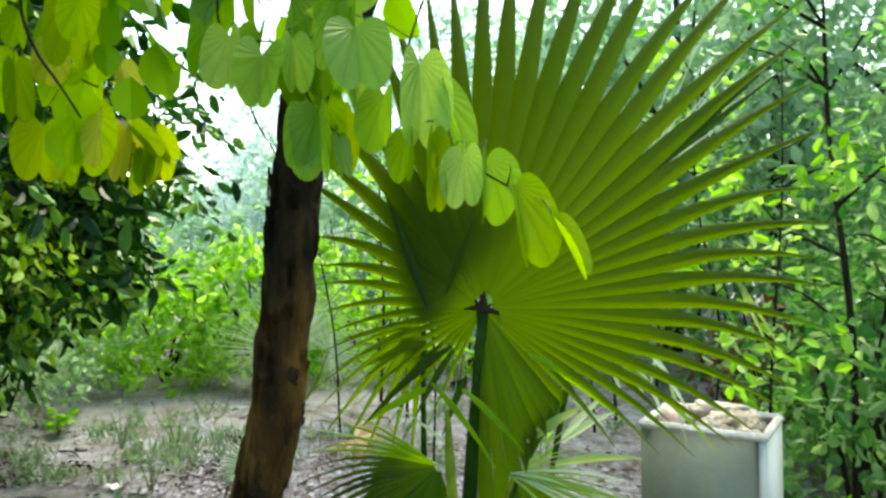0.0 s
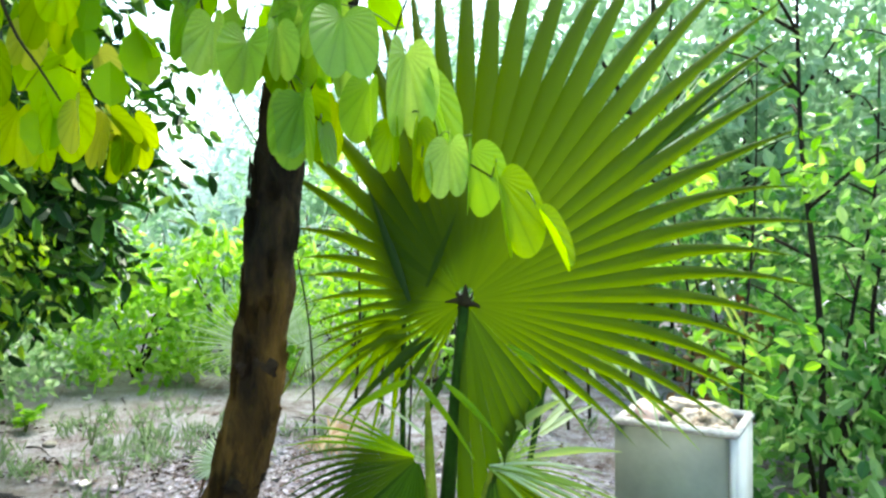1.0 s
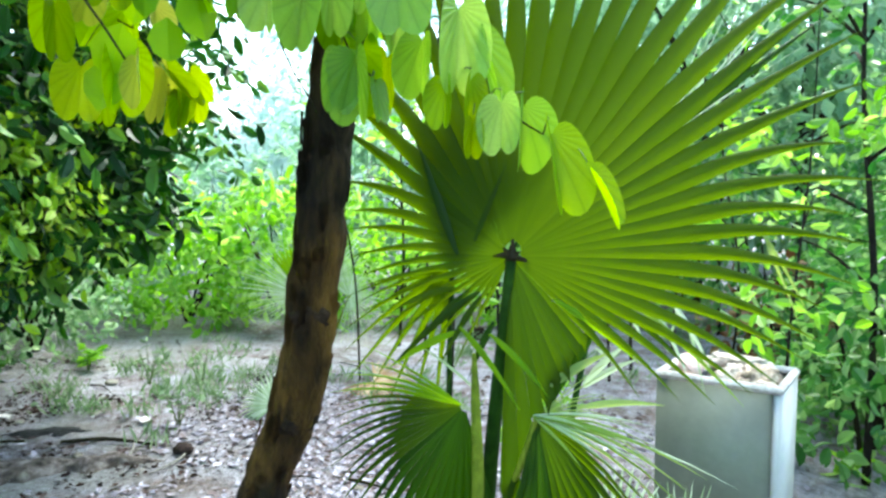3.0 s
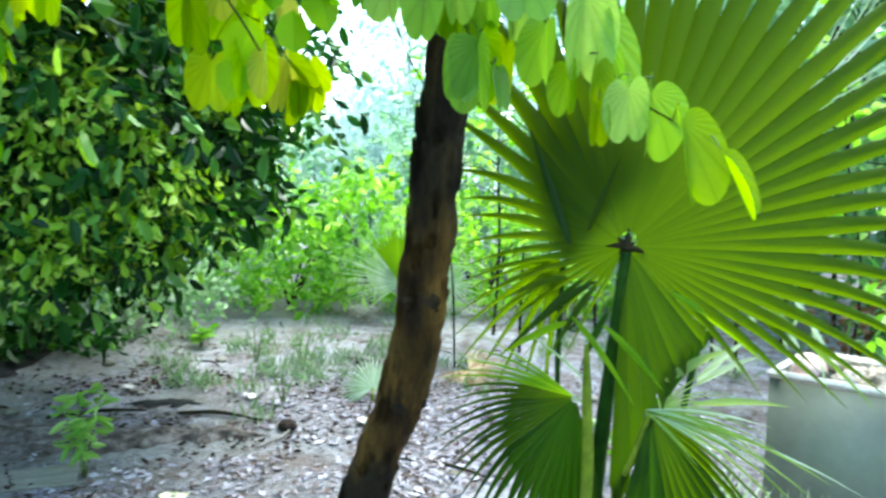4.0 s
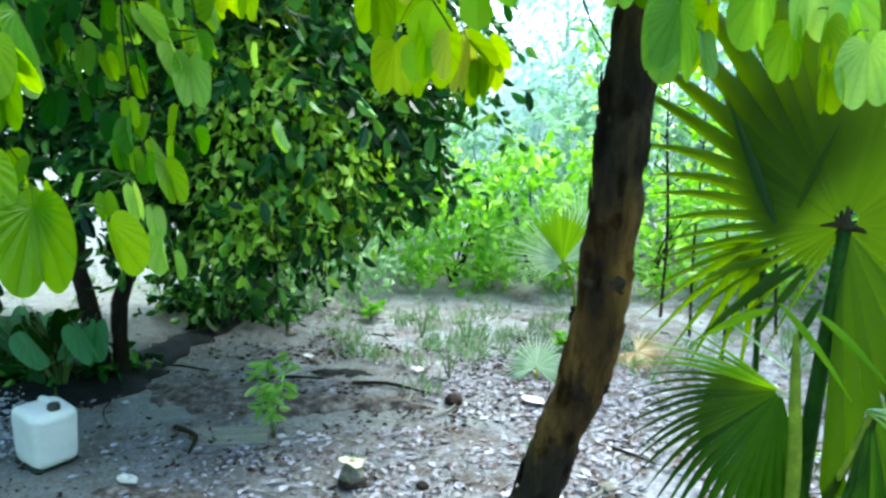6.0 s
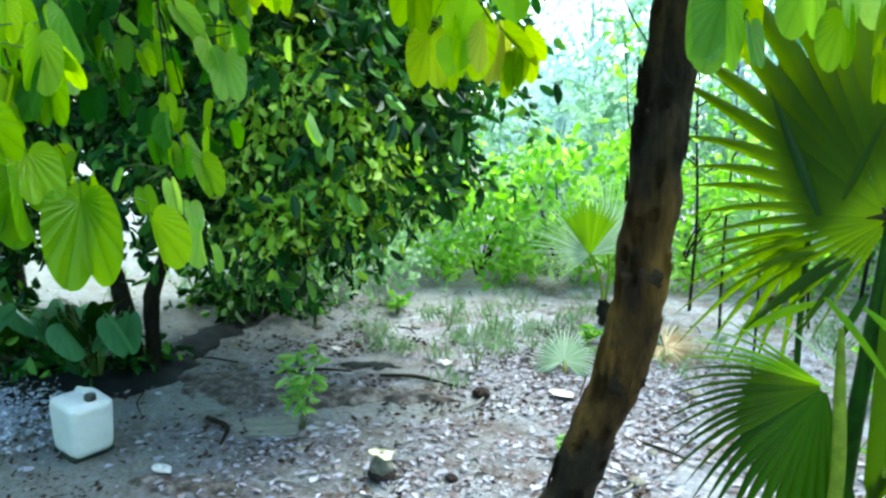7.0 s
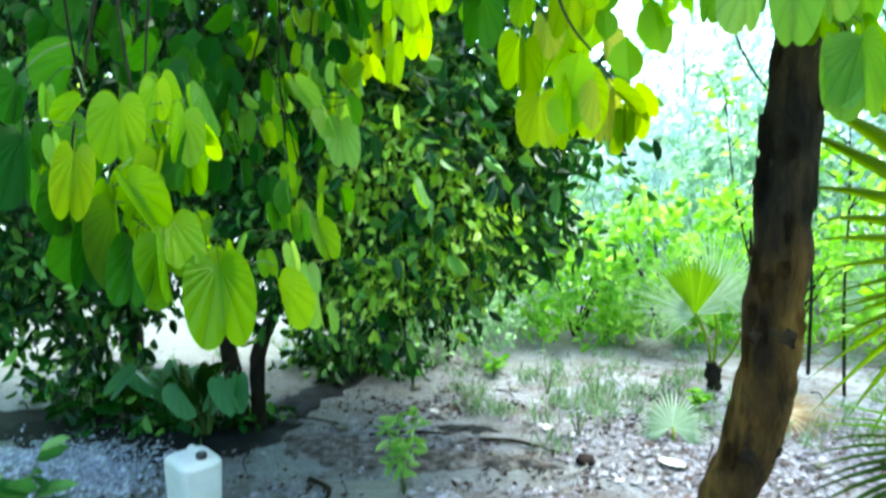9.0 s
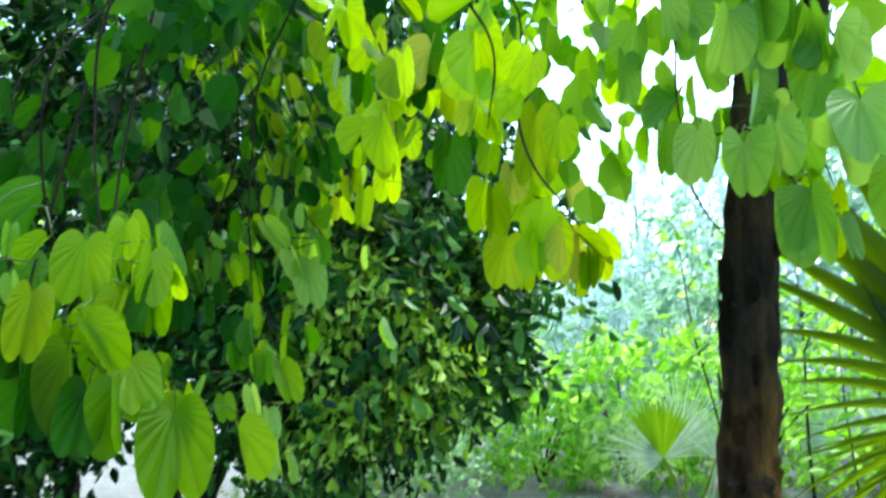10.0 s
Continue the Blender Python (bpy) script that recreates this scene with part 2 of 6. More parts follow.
def litter_material():
    m, nt, p, out = nodes_of("fallen_leaf")
    geo = nt.nodes.new("ShaderNodeNewGeometry")
    tone = ramp(nt, geo.outputs["Random Per Island"], [(0.0, (0.03, 0.018, 0.018)), (0.20, (0.10, 0.065, 0.065)), (0.36, (0.24, 0.21, 0.25)), (0.75, (0.34, 0.32, 0.41)), (0.96, (0.42, 0.40, 0.51)), (1.0, (0.6, 0.58, 0.68))])
    tone = mixed(nt, noise_of(nt, 30.0, 3.0), tone, mixed(nt, 0.5, tone, (0.08, 0.06, 0.05)))
    rot = ramp(nt, noise_of(nt, 1.3, 5.0, 0.7), [(0.5, (0, 0, 0)), (0.62, (0.8, 0.8, 0.8))])
    tone = mixed(nt, rot, tone, mixed(nt, 0.45, tone, (0.06, 0.04, 0.035)))
    link(nt, tone, p.inputs["Base Color"])
    p.inputs["Roughness"].default_value, p.inputs["Specular IOR Level"].default_value = 0.85, 0.12
    bump(nt, p, noise_of(nt, 70.0, 3.0), 0.4, 0.004)
    return m


M_LITTER = litter_material()
M_STRAW = leaf_material("dry_frond", (0.22, 0.13, 0.06), (0.36, 0.25, 0.14), (0.5, 0.4, 0.27), 1.2, 0.25, 0.6, True)
M_PLASTIC = plain("white_plastic", [(0.3, (0.55, 0.54, 0.58)), (0.7, (0.68, 0.66, 0.70))], 5.0, 0.4, 0.05, 14.0, grit=(0.93, 1.03))
M_CANFOOT = plain("foot_dirt_shadow", [(0.3, (0.012, 0.016, 0.014)), (0.7, (0.04, 0.05, 0.045))], 12.0, 0.75, 0.3)
M_CAP = plain("black_cap", [(0.3, (0.015, 0.016, 0.018)), (0.7, (0.03, 0.03, 0.034))], 12.0, 0.45, 0.2)
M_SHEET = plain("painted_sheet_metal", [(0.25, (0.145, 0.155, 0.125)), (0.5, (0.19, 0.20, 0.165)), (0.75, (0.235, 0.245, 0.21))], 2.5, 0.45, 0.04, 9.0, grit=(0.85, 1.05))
M_SHEET_PALE = plain("pale_sheet_metal", [(0.25, (0.48, 0.48, 0.51)), (0.75, (0.6, 0.6, 0.62))], 4.0, 0.4, 0.05, 30.0, grit=(0.93, 1.03))
M_RIM = plain("yellowed_plastic_rim", [(0.3, (0.50, 0.46, 0.46)), (0.7, (0.70, 0.65, 0.65))], 12.0, 0.5, 0.25)
M_BAG = plain("crumpled_bag", [(0.3, (0.26, 0.19, 0.15)), (0.5, (0.50, 0.42, 0.36)), (0.7, (0.66, 0.60, 0.54))], 22.0, 0.5, 0.8, 60.0)
M_CARTON = plain("beige_wrapping", [(0.3, (0.10, 0.07, 0.05)), (0.5, (0.34, 0.25, 0.19)), (0.7, (0.62, 0.52, 0.43))], 24.0, 0.6, 0.9, 60.0)
M_PINK = plain("pink_foam", [(0.3, (0.62, 0.34, 0.31)), (0.7, (0.82, 0.62, 0.6))], 10.0, 0.6, 0.3)
M_STONE = plain("round_stone", [(0.3, (0.10, 0.085, 0.07)), (0.7, (0.26, 0.23, 0.2))], 14.0, 0.85, 0.8, 50.0)
# bluish white that stands for sky reflected off wet ground
M_SHEEN = plain("pale_sheen", [(0.36, (0.20, 0.20, 0.27)), (0.52, (0.42, 0.42, 0.53)), (0.66, (0.74, 0.74, 0.86))], 30.0, 0.8, 0.8, 60.0)
# near-black ground tone, mainly to paint the tree shade
M_DARKGROUND = plain("dark_ground", [(0.3, (0.002, 0.0025, 0.003)), (0.7, (0.012, 0.013, 0.015))], 14.0, 0.75, 0.9, 50.0)
M_HUMUS = plain("damp_brown_earth", [(0.32, (0.022, 0.018, 0.016)), (0.5, (0.100, 0.080, 0.075)), (0.68, (0.25, 0.215, 0.22))], 16.0, 0.85, 0.9, 50.0)
M_CRUMB = plain("bark_crumb", [(0.3, (0.012, 0.009, 0.008)), (0.55, (0.05, 0.028, 0.024)), (0.75, (0.13, 0.07, 0.055))], 9.0, 0.9, 0.5, 50.0)
M_RIND = plain("cream_rind", [(0.3, (0.38, 0.36, 0.25)), (0.7, (0.56, 0.53, 0.40))], 18.0, 0.7, 0.4, 60.0)
M_BOARD = plain("weathered_board", [(0.3, (0.16, 0.14, 0.12)), (0.7, (0.30, 0.28, 0.26))], 4.0, 0.8, 0.5, 50.0, 0.0, (1, 6, 1))
M_SHELL = plain("dark_husk", [(0.3, (0.010, 0.006, 0.006)), (0.7, (0.04, 0.024, 0.022))], 14.0, 0.85, 0.8, 50.0)


# ---- builders ----
def mesh_of(name, bm, material, smooth=True):
    me = bpy.data.meshes.new(name)
    bm.normal_update()
    bm.to_mesh(me)
    bm.free()
    me.materials.append(material)
    if smooth:
        me.shade_smooth()
    return me


def part(name, bm, material, parent, label="", smooth=True):
    ob = new(name, mesh_of(name, bm, material, smooth))
    ob.parent = parent
    if label:
        ob["label"] = label
    return ob


def empty(name, at, label, category, group="", turn=0.0):
    ob = new(name)
    ob.empty_display_size = 0.1
    ob.matrix_world = pose(*at, 0, 0, turn)
    return tagged(ob, label, category, group)


def height(x, y):
    n = noise.noise(Vector((x * 0.45, y * 0.45, 3.1))) * 0.07 + noise.noise(Vector((x * 1.6, y * 1.6, 7.7))) * 0.028
    return n * min(1.0, max(0.25, (math.hypot(x, y) - 1.0) / 3.0))


def smooth_line(points, steps=6):
    """Catmull-Rom through the points."""
    p = [Vector(q) for q in points]
    p = [2 * p[0] - p[1], *p, 2 * p[-1] - p[-2]]
    out = []
    for a, b, c, d in zip(p, p[1:], p[2:], p[3:]):
        for k in range(steps):
            t = k / steps
            out.append(0.5 * ((2 * b) + (c - a) * t + (2 * a - 5 * b + 4 * c - d) * t * t + (3 * b - a - 3 * c + d) * t ** 3))
    return out + [p[-2]]


def tube(bm, points, radii, sides=8, rough=0.0, steps=6, seed=0.0):
    """A tapered limb along a smoothed line, with an uneven skin."""
    line = smooth_line(points, steps)
    n = len(line)
    rings = []
    side = Vector((1, 0, 0))
    for i, c in enumerate(line):
        way = (line[min(i + 1, n - 1)] - line[max(i - 1, 0)]).normalized()
        side = (side - way * side.dot(way))
        side = side.normalized() if side.length > 1e-4 else way.orthogonal().normalized()
        other = way.cross(side)
        f = i / (n - 1) * (len(radii) - 1)
        k = min(int(f), len(radii) - 2)
        r = radii[k] + (radii[k + 1] - radii[k]) * (f - k)
        ring = []
        for s in range(sides):
            a = 2 * math.pi * s / sides
            d = side * math.cos(a) + other * math.sin(a)
            q = c + d * r
            bulge = 1 + rough * (noise.noise(q * 9 + Vector((seed, 0, 0))) + 0.6 * noise.noise(q * 28))
            ring.append(bm.verts.new(c + d * r * bulge))
        rings.append(ring)
    for a, b in zip(rings, rings[1:]):
        for s in range(sides):
            bm.faces.new((a[s], a[(s + 1) % sides], b[(s + 1) % sides], b[s]))
    bm.faces.new(rings[0][::-1])
    bm.faces.new(rings[-1])
    return bm


def leaf_cloud(name, places, ways, sizes, material, parent=None, width=0.5, fold=0.25, seed=1, rich=False):
    """Many leaves in one mesh: each from its base along its way, with a folded blade."""
    rng = np.random.default_rng(seed)
    n = len(places)
    w = ways / np.maximum(np.linalg.norm(ways, axis=1, keepdims=True), 1e-6)
    r = rng.normal(size=(n, 3))
    s = np.cross(w, r)
    s /= np.maximum(np.linalg.norm(s, axis=1, keepdims=True), 1e-6)
    u = np.cross(s, w)
    L = sizes[:, None]
    H = L * width * 0.5
    if rich:
        pts = [(0, 0, 0), (0.2, 0.72, 0.4), (0.2, 0, 0), (0.2, -0.72, 0.4), (0.5, 1.0, 0.5), (0.5, 0, -0.03), (0.5, -1.0, 0.5), (0.8, 0.7, 0.3), (0.8, 0, -0.15), (0.8, -0.7, 0.3), (1, 0, -0.35)]
        quads = [(0, 2, 1, 1), (0, 3, 2, 2), (1, 2, 5, 4), (2, 3, 6, 5), (4, 5, 8, 7), (5, 6, 9, 8), (7, 8, 10, 10), (8, 9, 10, 10)]
    else:
        pts = [(0, 0, 0), (0.45, 1, 0.5), (1, 0, -0.2), (0.45, -1, 0.5)]
        quads = [(0, 2, 1, 1), (0, 3, 2, 2)]
    k = len(pts)
    verts = np.empty((n, k, 3))
    for i, (a, b, c) in enumerate(pts):
        verts[:, i] = places + w * L * a + s * H * b + u * L * fold * c
    base = (np.arange(n) * k)[:, None]
    faces = []
    for q in quads:
        if q[2] == q[3]:
            faces += (base + np.array(q[:3])).tolist()
        else:
            faces += (base + np.array(q)).tolist()
    me = bpy.data.meshes.new(name)
    me.from_pydata(verts.reshape(-1, 3).tolist(), [], faces)
    me.materials.append(material)
    ob = new(name, me)
    ob.parent = parent
    return ob


def twigs(centre, radii, count, per, length, size, seed, droop=0.5, hollow=0.45, low=-1.0):
    """Leaf places along short drooping twigs that fill an uneven crown."""
    rng = np.random.default_rng(seed)
    d = rng.normal(size=(count * 3, 3))
    d /= np.linalg.norm(d, axis=1, keepdims=True)
    d = d[d[:, 2] > low][:count]
    lump = np.array([noise.noise(Vector(v) * 2.3 + Vector((seed, 0, 0))) for v in d])
    keep = lump > -0.3
    d, lump = d[keep], lump[keep]
    f = (hollow + (1 - hollow) * rng.random(len(d)) ** 0.6) * (1 + 0.45 * lump)
    start = np.array(centre) + d * np.array(radii) * f[:, None]
    way = d * np.array([1, 1, 0.5]) + rng.normal(size=d.shape) * 0.45 - np.array([0, 0, droop])
    way /= np.linalg.norm(way, axis=1, keepdims=True)
    t = (np.arange(per) + rng.random((len(d), per))) / per
    tw = start[:, None] + way[:, None] * (t * length)[..., None] - np.array([0, 0, 1]) * (t ** 2 * length * 0.25)[..., None]
    tw = tw + rng.normal(size=tw.shape) * size * 0.35
    ways = way[:, None] * 0.6 + rng.normal(size=tw.shape) * 0.7 - np.array([0, 0, 0.35])
    n = tw.shape[0] * per
    return tw.reshape(n, 3), ways.reshape(n, 3), size * (0.6 + 0.7 * rng.random(n))


# ---- ground ----
def build_ground():
    u = np.sinh(np.linspace(-4.6, 4.6, 261)) / math.sinh(4.6)
    xs, ys = u * 260 - 0.8, u * 260 + 3.2
    verts = [(float(x), float(y), height(x, y)) for y in ys for x in xs]
    n = len(xs)
    faces = [(j * n + i, j * n + i + 1, (j + 1) * n + i + 1, (j + 1) * n + i) for j in range(n - 1) for i in range(n - 1)]
    me = bpy.data.meshes.new("ground")
    me.from_pydata(verts, [], faces)
    me.materials.append(M_SOIL)
    me.shade_smooth()
    tagged(new("ground", me), "bare grey garden soil with damp patches and thin moss", "ground", "", "structure")


build_ground()


# ---- near orchid tree with its drooping branches ----
def round_leaf(fold, cup, seed):
    """A two-lobed blade of unit length, notched at stalk and tip, folded on its midrib; hangs along -z from its stalk."""
    bm = bmesh.new()
    rows, cols = 16, 4
    stub = [[bm.verts.new((0.012 * math.cos(a), 0.012 * math.sin(a) + y, z)) for a in (0.5, 2.6, 4.7)] for y, z in ((0.0, -0.12), (0.03, 0.03), (0.02, 0.16))]
    for a, b in zip(stub, stub[1:]):
        for k in range(3):
            bm.faces.new((a[k], a[(k + 1) % 3], b[(k + 1) % 3], b[k]))
    lean = radians(fold)
    midrib = None
    for sgn in (-1, 1):
        grid = []
        for i in range(rows + 1):
            f = i / rows
            phi = radians(135.6 - 271.2 * f)
            ex, ez = 0.20 + 0.28 * math.cos(phi), -0.48 + 0.52 * math.sin(phi)
            ruffle = 1 + 0.035 * math.sin(9 * f + seed * 1.7 + sgn)
            mz = -0.116 - 0.728 * f
            row = []
            for j in range(cols + 1):
                u = j / cols
                x, z = ex * ruffle * u, mz + (ez - mz) * u
                y = -x * math.sin(lean) - cup * x * x + 0.02 * u * math.sin(11 * f + 2.1 * seed + sgn) + 0.10 * math.sin(seed) * (z + 0.5) ** 2
                if j == 0 and sgn == 1:
                    row.append(midrib[i])
                else:
                    row.append(bm.verts.new((sgn * x * math.cos(lean), y, z)))
            grid.append(row)
        if sgn == -1:
            midrib = [row[0] for row in grid]
        for a, b in zip(grid, grid[1:]):
            for j in range(cols):
                q = (a[j], a[j + 1], b[j + 1], b[j])
                bm.faces.new(q if sgn == 1 else q[::-1])
    bmesh.ops.remove_doubles(bm, verts=bm.verts[:], dist=0.002)
    return mesh_of("leaf", bm, M_ORCHID)


ROUND_LEAVES = [round_leaf(f, c, k) for k, (f, c) in enumerate(((22, 0.5), (34, 0.3), (46, 0.8), (28, -0.3), (58, 0.4), (40, 0.2)))]


def in_material(material):
    """The same blades in another leaf colour."""
    copies = []
    for me in ROUND_LEAVES:
        copies.append(me.copy())
        copies[-1].materials[0] = material
    return copies


BLADES = {"g": ROUND_LEAVES, "p": in_material(M_ORCHID_PALE), "d": in_material(M_ORCHID_DRY), "Y": in_material(M_ORCHID_YELLOW), "y": in_material(M_ORCHID_LIME), "o": in_material(M_ORCHID_OLIVE), "k": in_material(M_ORCHID_DEEP)}


def hang_leaf(parent, at, size, rng, turn=None, tip=None, tone="g"):
    ob = new("leaf", rng.choice(BLADES[tone]))
    ob.parent = parent
    turn = rng.uniform(-75, 75) if turn is None else turn
    tip = rng.gauss(0, 16) if tip is None else tip
    ob.matrix_basis = pose(*at, rng.gauss(4, 18), tip, turn) @ Matrix.Diagonal((size * rng.uniform(0.85, 1.1), size * 1.1, size * 1.15, 1))
    return ob


def spray(tree, anchor, facing, leaves, seed):
    """A hanging branch whose leaves are given one by one: stalk, tip, turn about the midrib, width and colour."""
    rng = random.Random(seed)
    tops = sorted((Vector(a) for a, *_ in leaves), key=lambda q: -q.z)
    n = max(1, len(tops) // 3)
    back = Vector(facing).normalized() * -0.02
    stops = [sum(tops[k:k + n], Vector()) / len(tops[k:k + n]) + back for k in range(0, len(tops), n)]
    bend = [Vector(anchor).lerp(stops[0], f) + Vector((rng.gauss(0, 0.05), rng.gauss(0, 0.05), 0.05)) for f in (0.3, 0.55, 0.8)]
    path = [Vector(anchor), *bend, *stops]
    br = part("branch", tube(bmesh.new(), path, [0.003, 0.0024, 0.0018, 0.0012], 6, 0.1, 6), M_TWIG, tree)
    line = smooth_line(path, 6)
    for k, (at, tip, turn, wide, tone) in enumerate(leaves):
        at, tip = Vector(at), Vector(tip)
        tip = tip + Vector(facing).normalized() * rng.uniform(-0.25, 0.35) * (tip - at).length
        size = (tip - at).length
        z = (at - tip).normalized()
        y = -Vector(facing)
        y = (y - z * y.dot(z)).normalized()
        m = Matrix((y.cross(z), y, z)).transposed().to_4x4()
        ob = new("leaf", BLADES[tone][(k * 5 + seed) % 6])
        ob.parent = br
        ob.matrix_basis = Matrix.Translation(at) @ m @ pose(0, 0, 0, 0, 0, turn) @ Matrix.Diagonal((size * wide * 0.9, size * wide * 0.9, size, 1))
        root = min(line, key=lambda q: (q - at - Vector((0, 0, 0.03))).length)
        if (root - at).length > 0.02:
            part("petiole", tube(bmesh.new(), [root, (root + at) / 2 + Vector((0, 0, 0.012)), at + z * size * 0.1], [0.0014, 0.0012, 0.001], 4, 0, 3), M_STEM, br)
    return br


def leafy_branch(tree, points, radius, count, size, seed, spread=0.06, first=0.15, tones="g"):
    rng = random.Random(seed)
    br = part("branch", tube(bmesh.new(), points, [radius, radius * 0.7, radius * 0.35], 6, 0.1, 6), M_TWIG, tree)
    line = smooth_line(points, 8)
    for k in range(count):
        f = first + (1 - first) * (k + rng.random() * 0.8) / count
        q = line[min(int(f * (len(line) - 1)), len(line) - 1)]
        off = Vector((rng.gauss(0, spread), rng.gauss(0, spread * 0.8), rng.gauss(-0.01, spread * 0.5)))
        hang_leaf(br, q + off, size * rng.uniform(0.7, 1.12), rng, tone=tones[k * 7 % len(tones)])
    return br


def orchid_tree():
    tree = empty("orchid_tree", (0, 0, 0), "slender orchid tree with leaning brown trunk and drooping leafy branches", "tree")
    axis = [(-0.37, 1.47, -0.05), (-0.218, 1.46, 0.35), (-0.080, 1.45, 0.69), (-0.031, 1.45, 0.86), (0.014, 1.45, 1.0), (0.048, 1.45, 1.14), (0.066, 1.45, 1.33), (0.078, 1.45, 1.55), (0.095, 1.45, 1.76), (0.14, 1.46, 2.15), (0.2, 1.5, 2.7), (0.22, 1.55, 3.3)]
    trunk = part("trunk", tube(bmesh.new(), axis, [0.066, 0.06, 0.053, 0.051, 0.052, 0.054, 0.052, 0.053, 0.05, 0.046, 0.04, 0.03], 28, 0.2, 16), M_TRUNK, tree, "brown bark with reddish smooth stretches")
    for cx, cz, phi, size in ((0.057, 1.235, 8, 0.034), (0.018, 1.005, 40, 0.036), (0.078, 1.56, -50, 0.02), (-0.031, 0.86, 5, 0.026), (0.07, 1.42, 25, 0.016)):
        a = radians(phi)
        q = Vector((cx + 0.044 * math.sin(a), 1.45 - 0.044 * math.cos(a), cz))
        bm = bmesh.new()
        bmesh.ops.create_icosphere(bm, subdivisions=3, radius=size)
        for v in bm.verts:
            c = v.co * (1 + 0.5 * noise.noise(v.co * 70 + q * 9))
            c = Vector((c.x * 1.15, c.y * 0.24, c.z * 0.7))
            v.co = Matrix.Rotation(a, 3, "Z") @ c + q
        part("knot", bm, M_SCAR, trunk, "dark branch scar")
    # loose plates of bark
    rng = random.Random(23)
    line = smooth_line(axis, 12)
    for k in range(46):
        i = int(rng.uniform(0.2, 0.82) * (len(line) - 2))
        way = (line[i + 1] - line[i]).normalized()
        side = (Vector((1, 0, 0)) - way * way.x).normalized()
        other = way.cross(side)
        a0, wide, tall = rng.uniform(-0.4, math.pi + 0.4), rng.uniform(0.25, 0.6), rng.uniform(0.012, 0.038)
        bm = bmesh.new()
        grid = []
        for v in range(4):
            row = []
            for u in range(5):
                a = -(a0 + wide * (u / 4 - 0.5) * (1 - 0.3 * abs(v / 1.5 - 1)))
                ragged = rng.uniform(0.7, 1.2) if v in (0, 3) else 1.0
                r = 0.0525 + 0.004 * (v / 3) + rng.uniform(0, 0.002)
                row.append(bm.verts.new(line[i] + way * tall * (v / 1.5 - 1) * ragged + (side * math.cos(a) + other * math.sin(a)) * r))
            grid.append(row)
        for p, q in zip(grid, grid[1:]):
            for u in range(4):
                bm.faces.new((p[u], p[u + 1], q[u + 1], q[u]))
        bmesh.ops.solidify(bm, geom=bm.faces[:], thickness=0.003)
        part("bark_plate", bm, M_TRUNK, trunk, "", False)
    # limbs from the fork overhead
    for k, (pts, r) in enumerate((
        ([(0.085, 1.45, 1.66), (0.13, 1.46, 1.80), (0.185, 1.49, 1.95), (0.225, 1.52, 2.12), (0.26, 1.56, 2.5), (0.3, 1.6, 3.1)], 0.044),
        ([(0.15, 1.46, 2.2), (-0.1, 1.3, 2.5), (-0.45, 1.1, 2.62), (-0.9, 0.85, 2.5)], 0.024),
        ([(0.2, 1.5, 2.7), (-0.3, 1.6, 3.0), (-1.0, 1.6, 3.0), (-1.6, 1.5, 2.8)], 0.024),
        ([(0.19, 1.48, 2.5), (0.4, 1.25, 2.7), (0.45, 0.95, 2.6), (0.4, 0.7, 2.45)], 0.02),
        ([(0.22, 1.55, 3.2), (0.6, 1.9, 3.7), (0.9, 2.3, 4.0)], 0.02),
        ([(0.22, 1.55, 3.2), (-0.4, 2.2, 3.8), (-0.9, 2.8, 4.1)], 0.02),
    )):
        part("limb", tube(bmesh.new(), pts, [r, r * 0.7, r * 0.4], 8, 0.1), M_TWIG, tree)
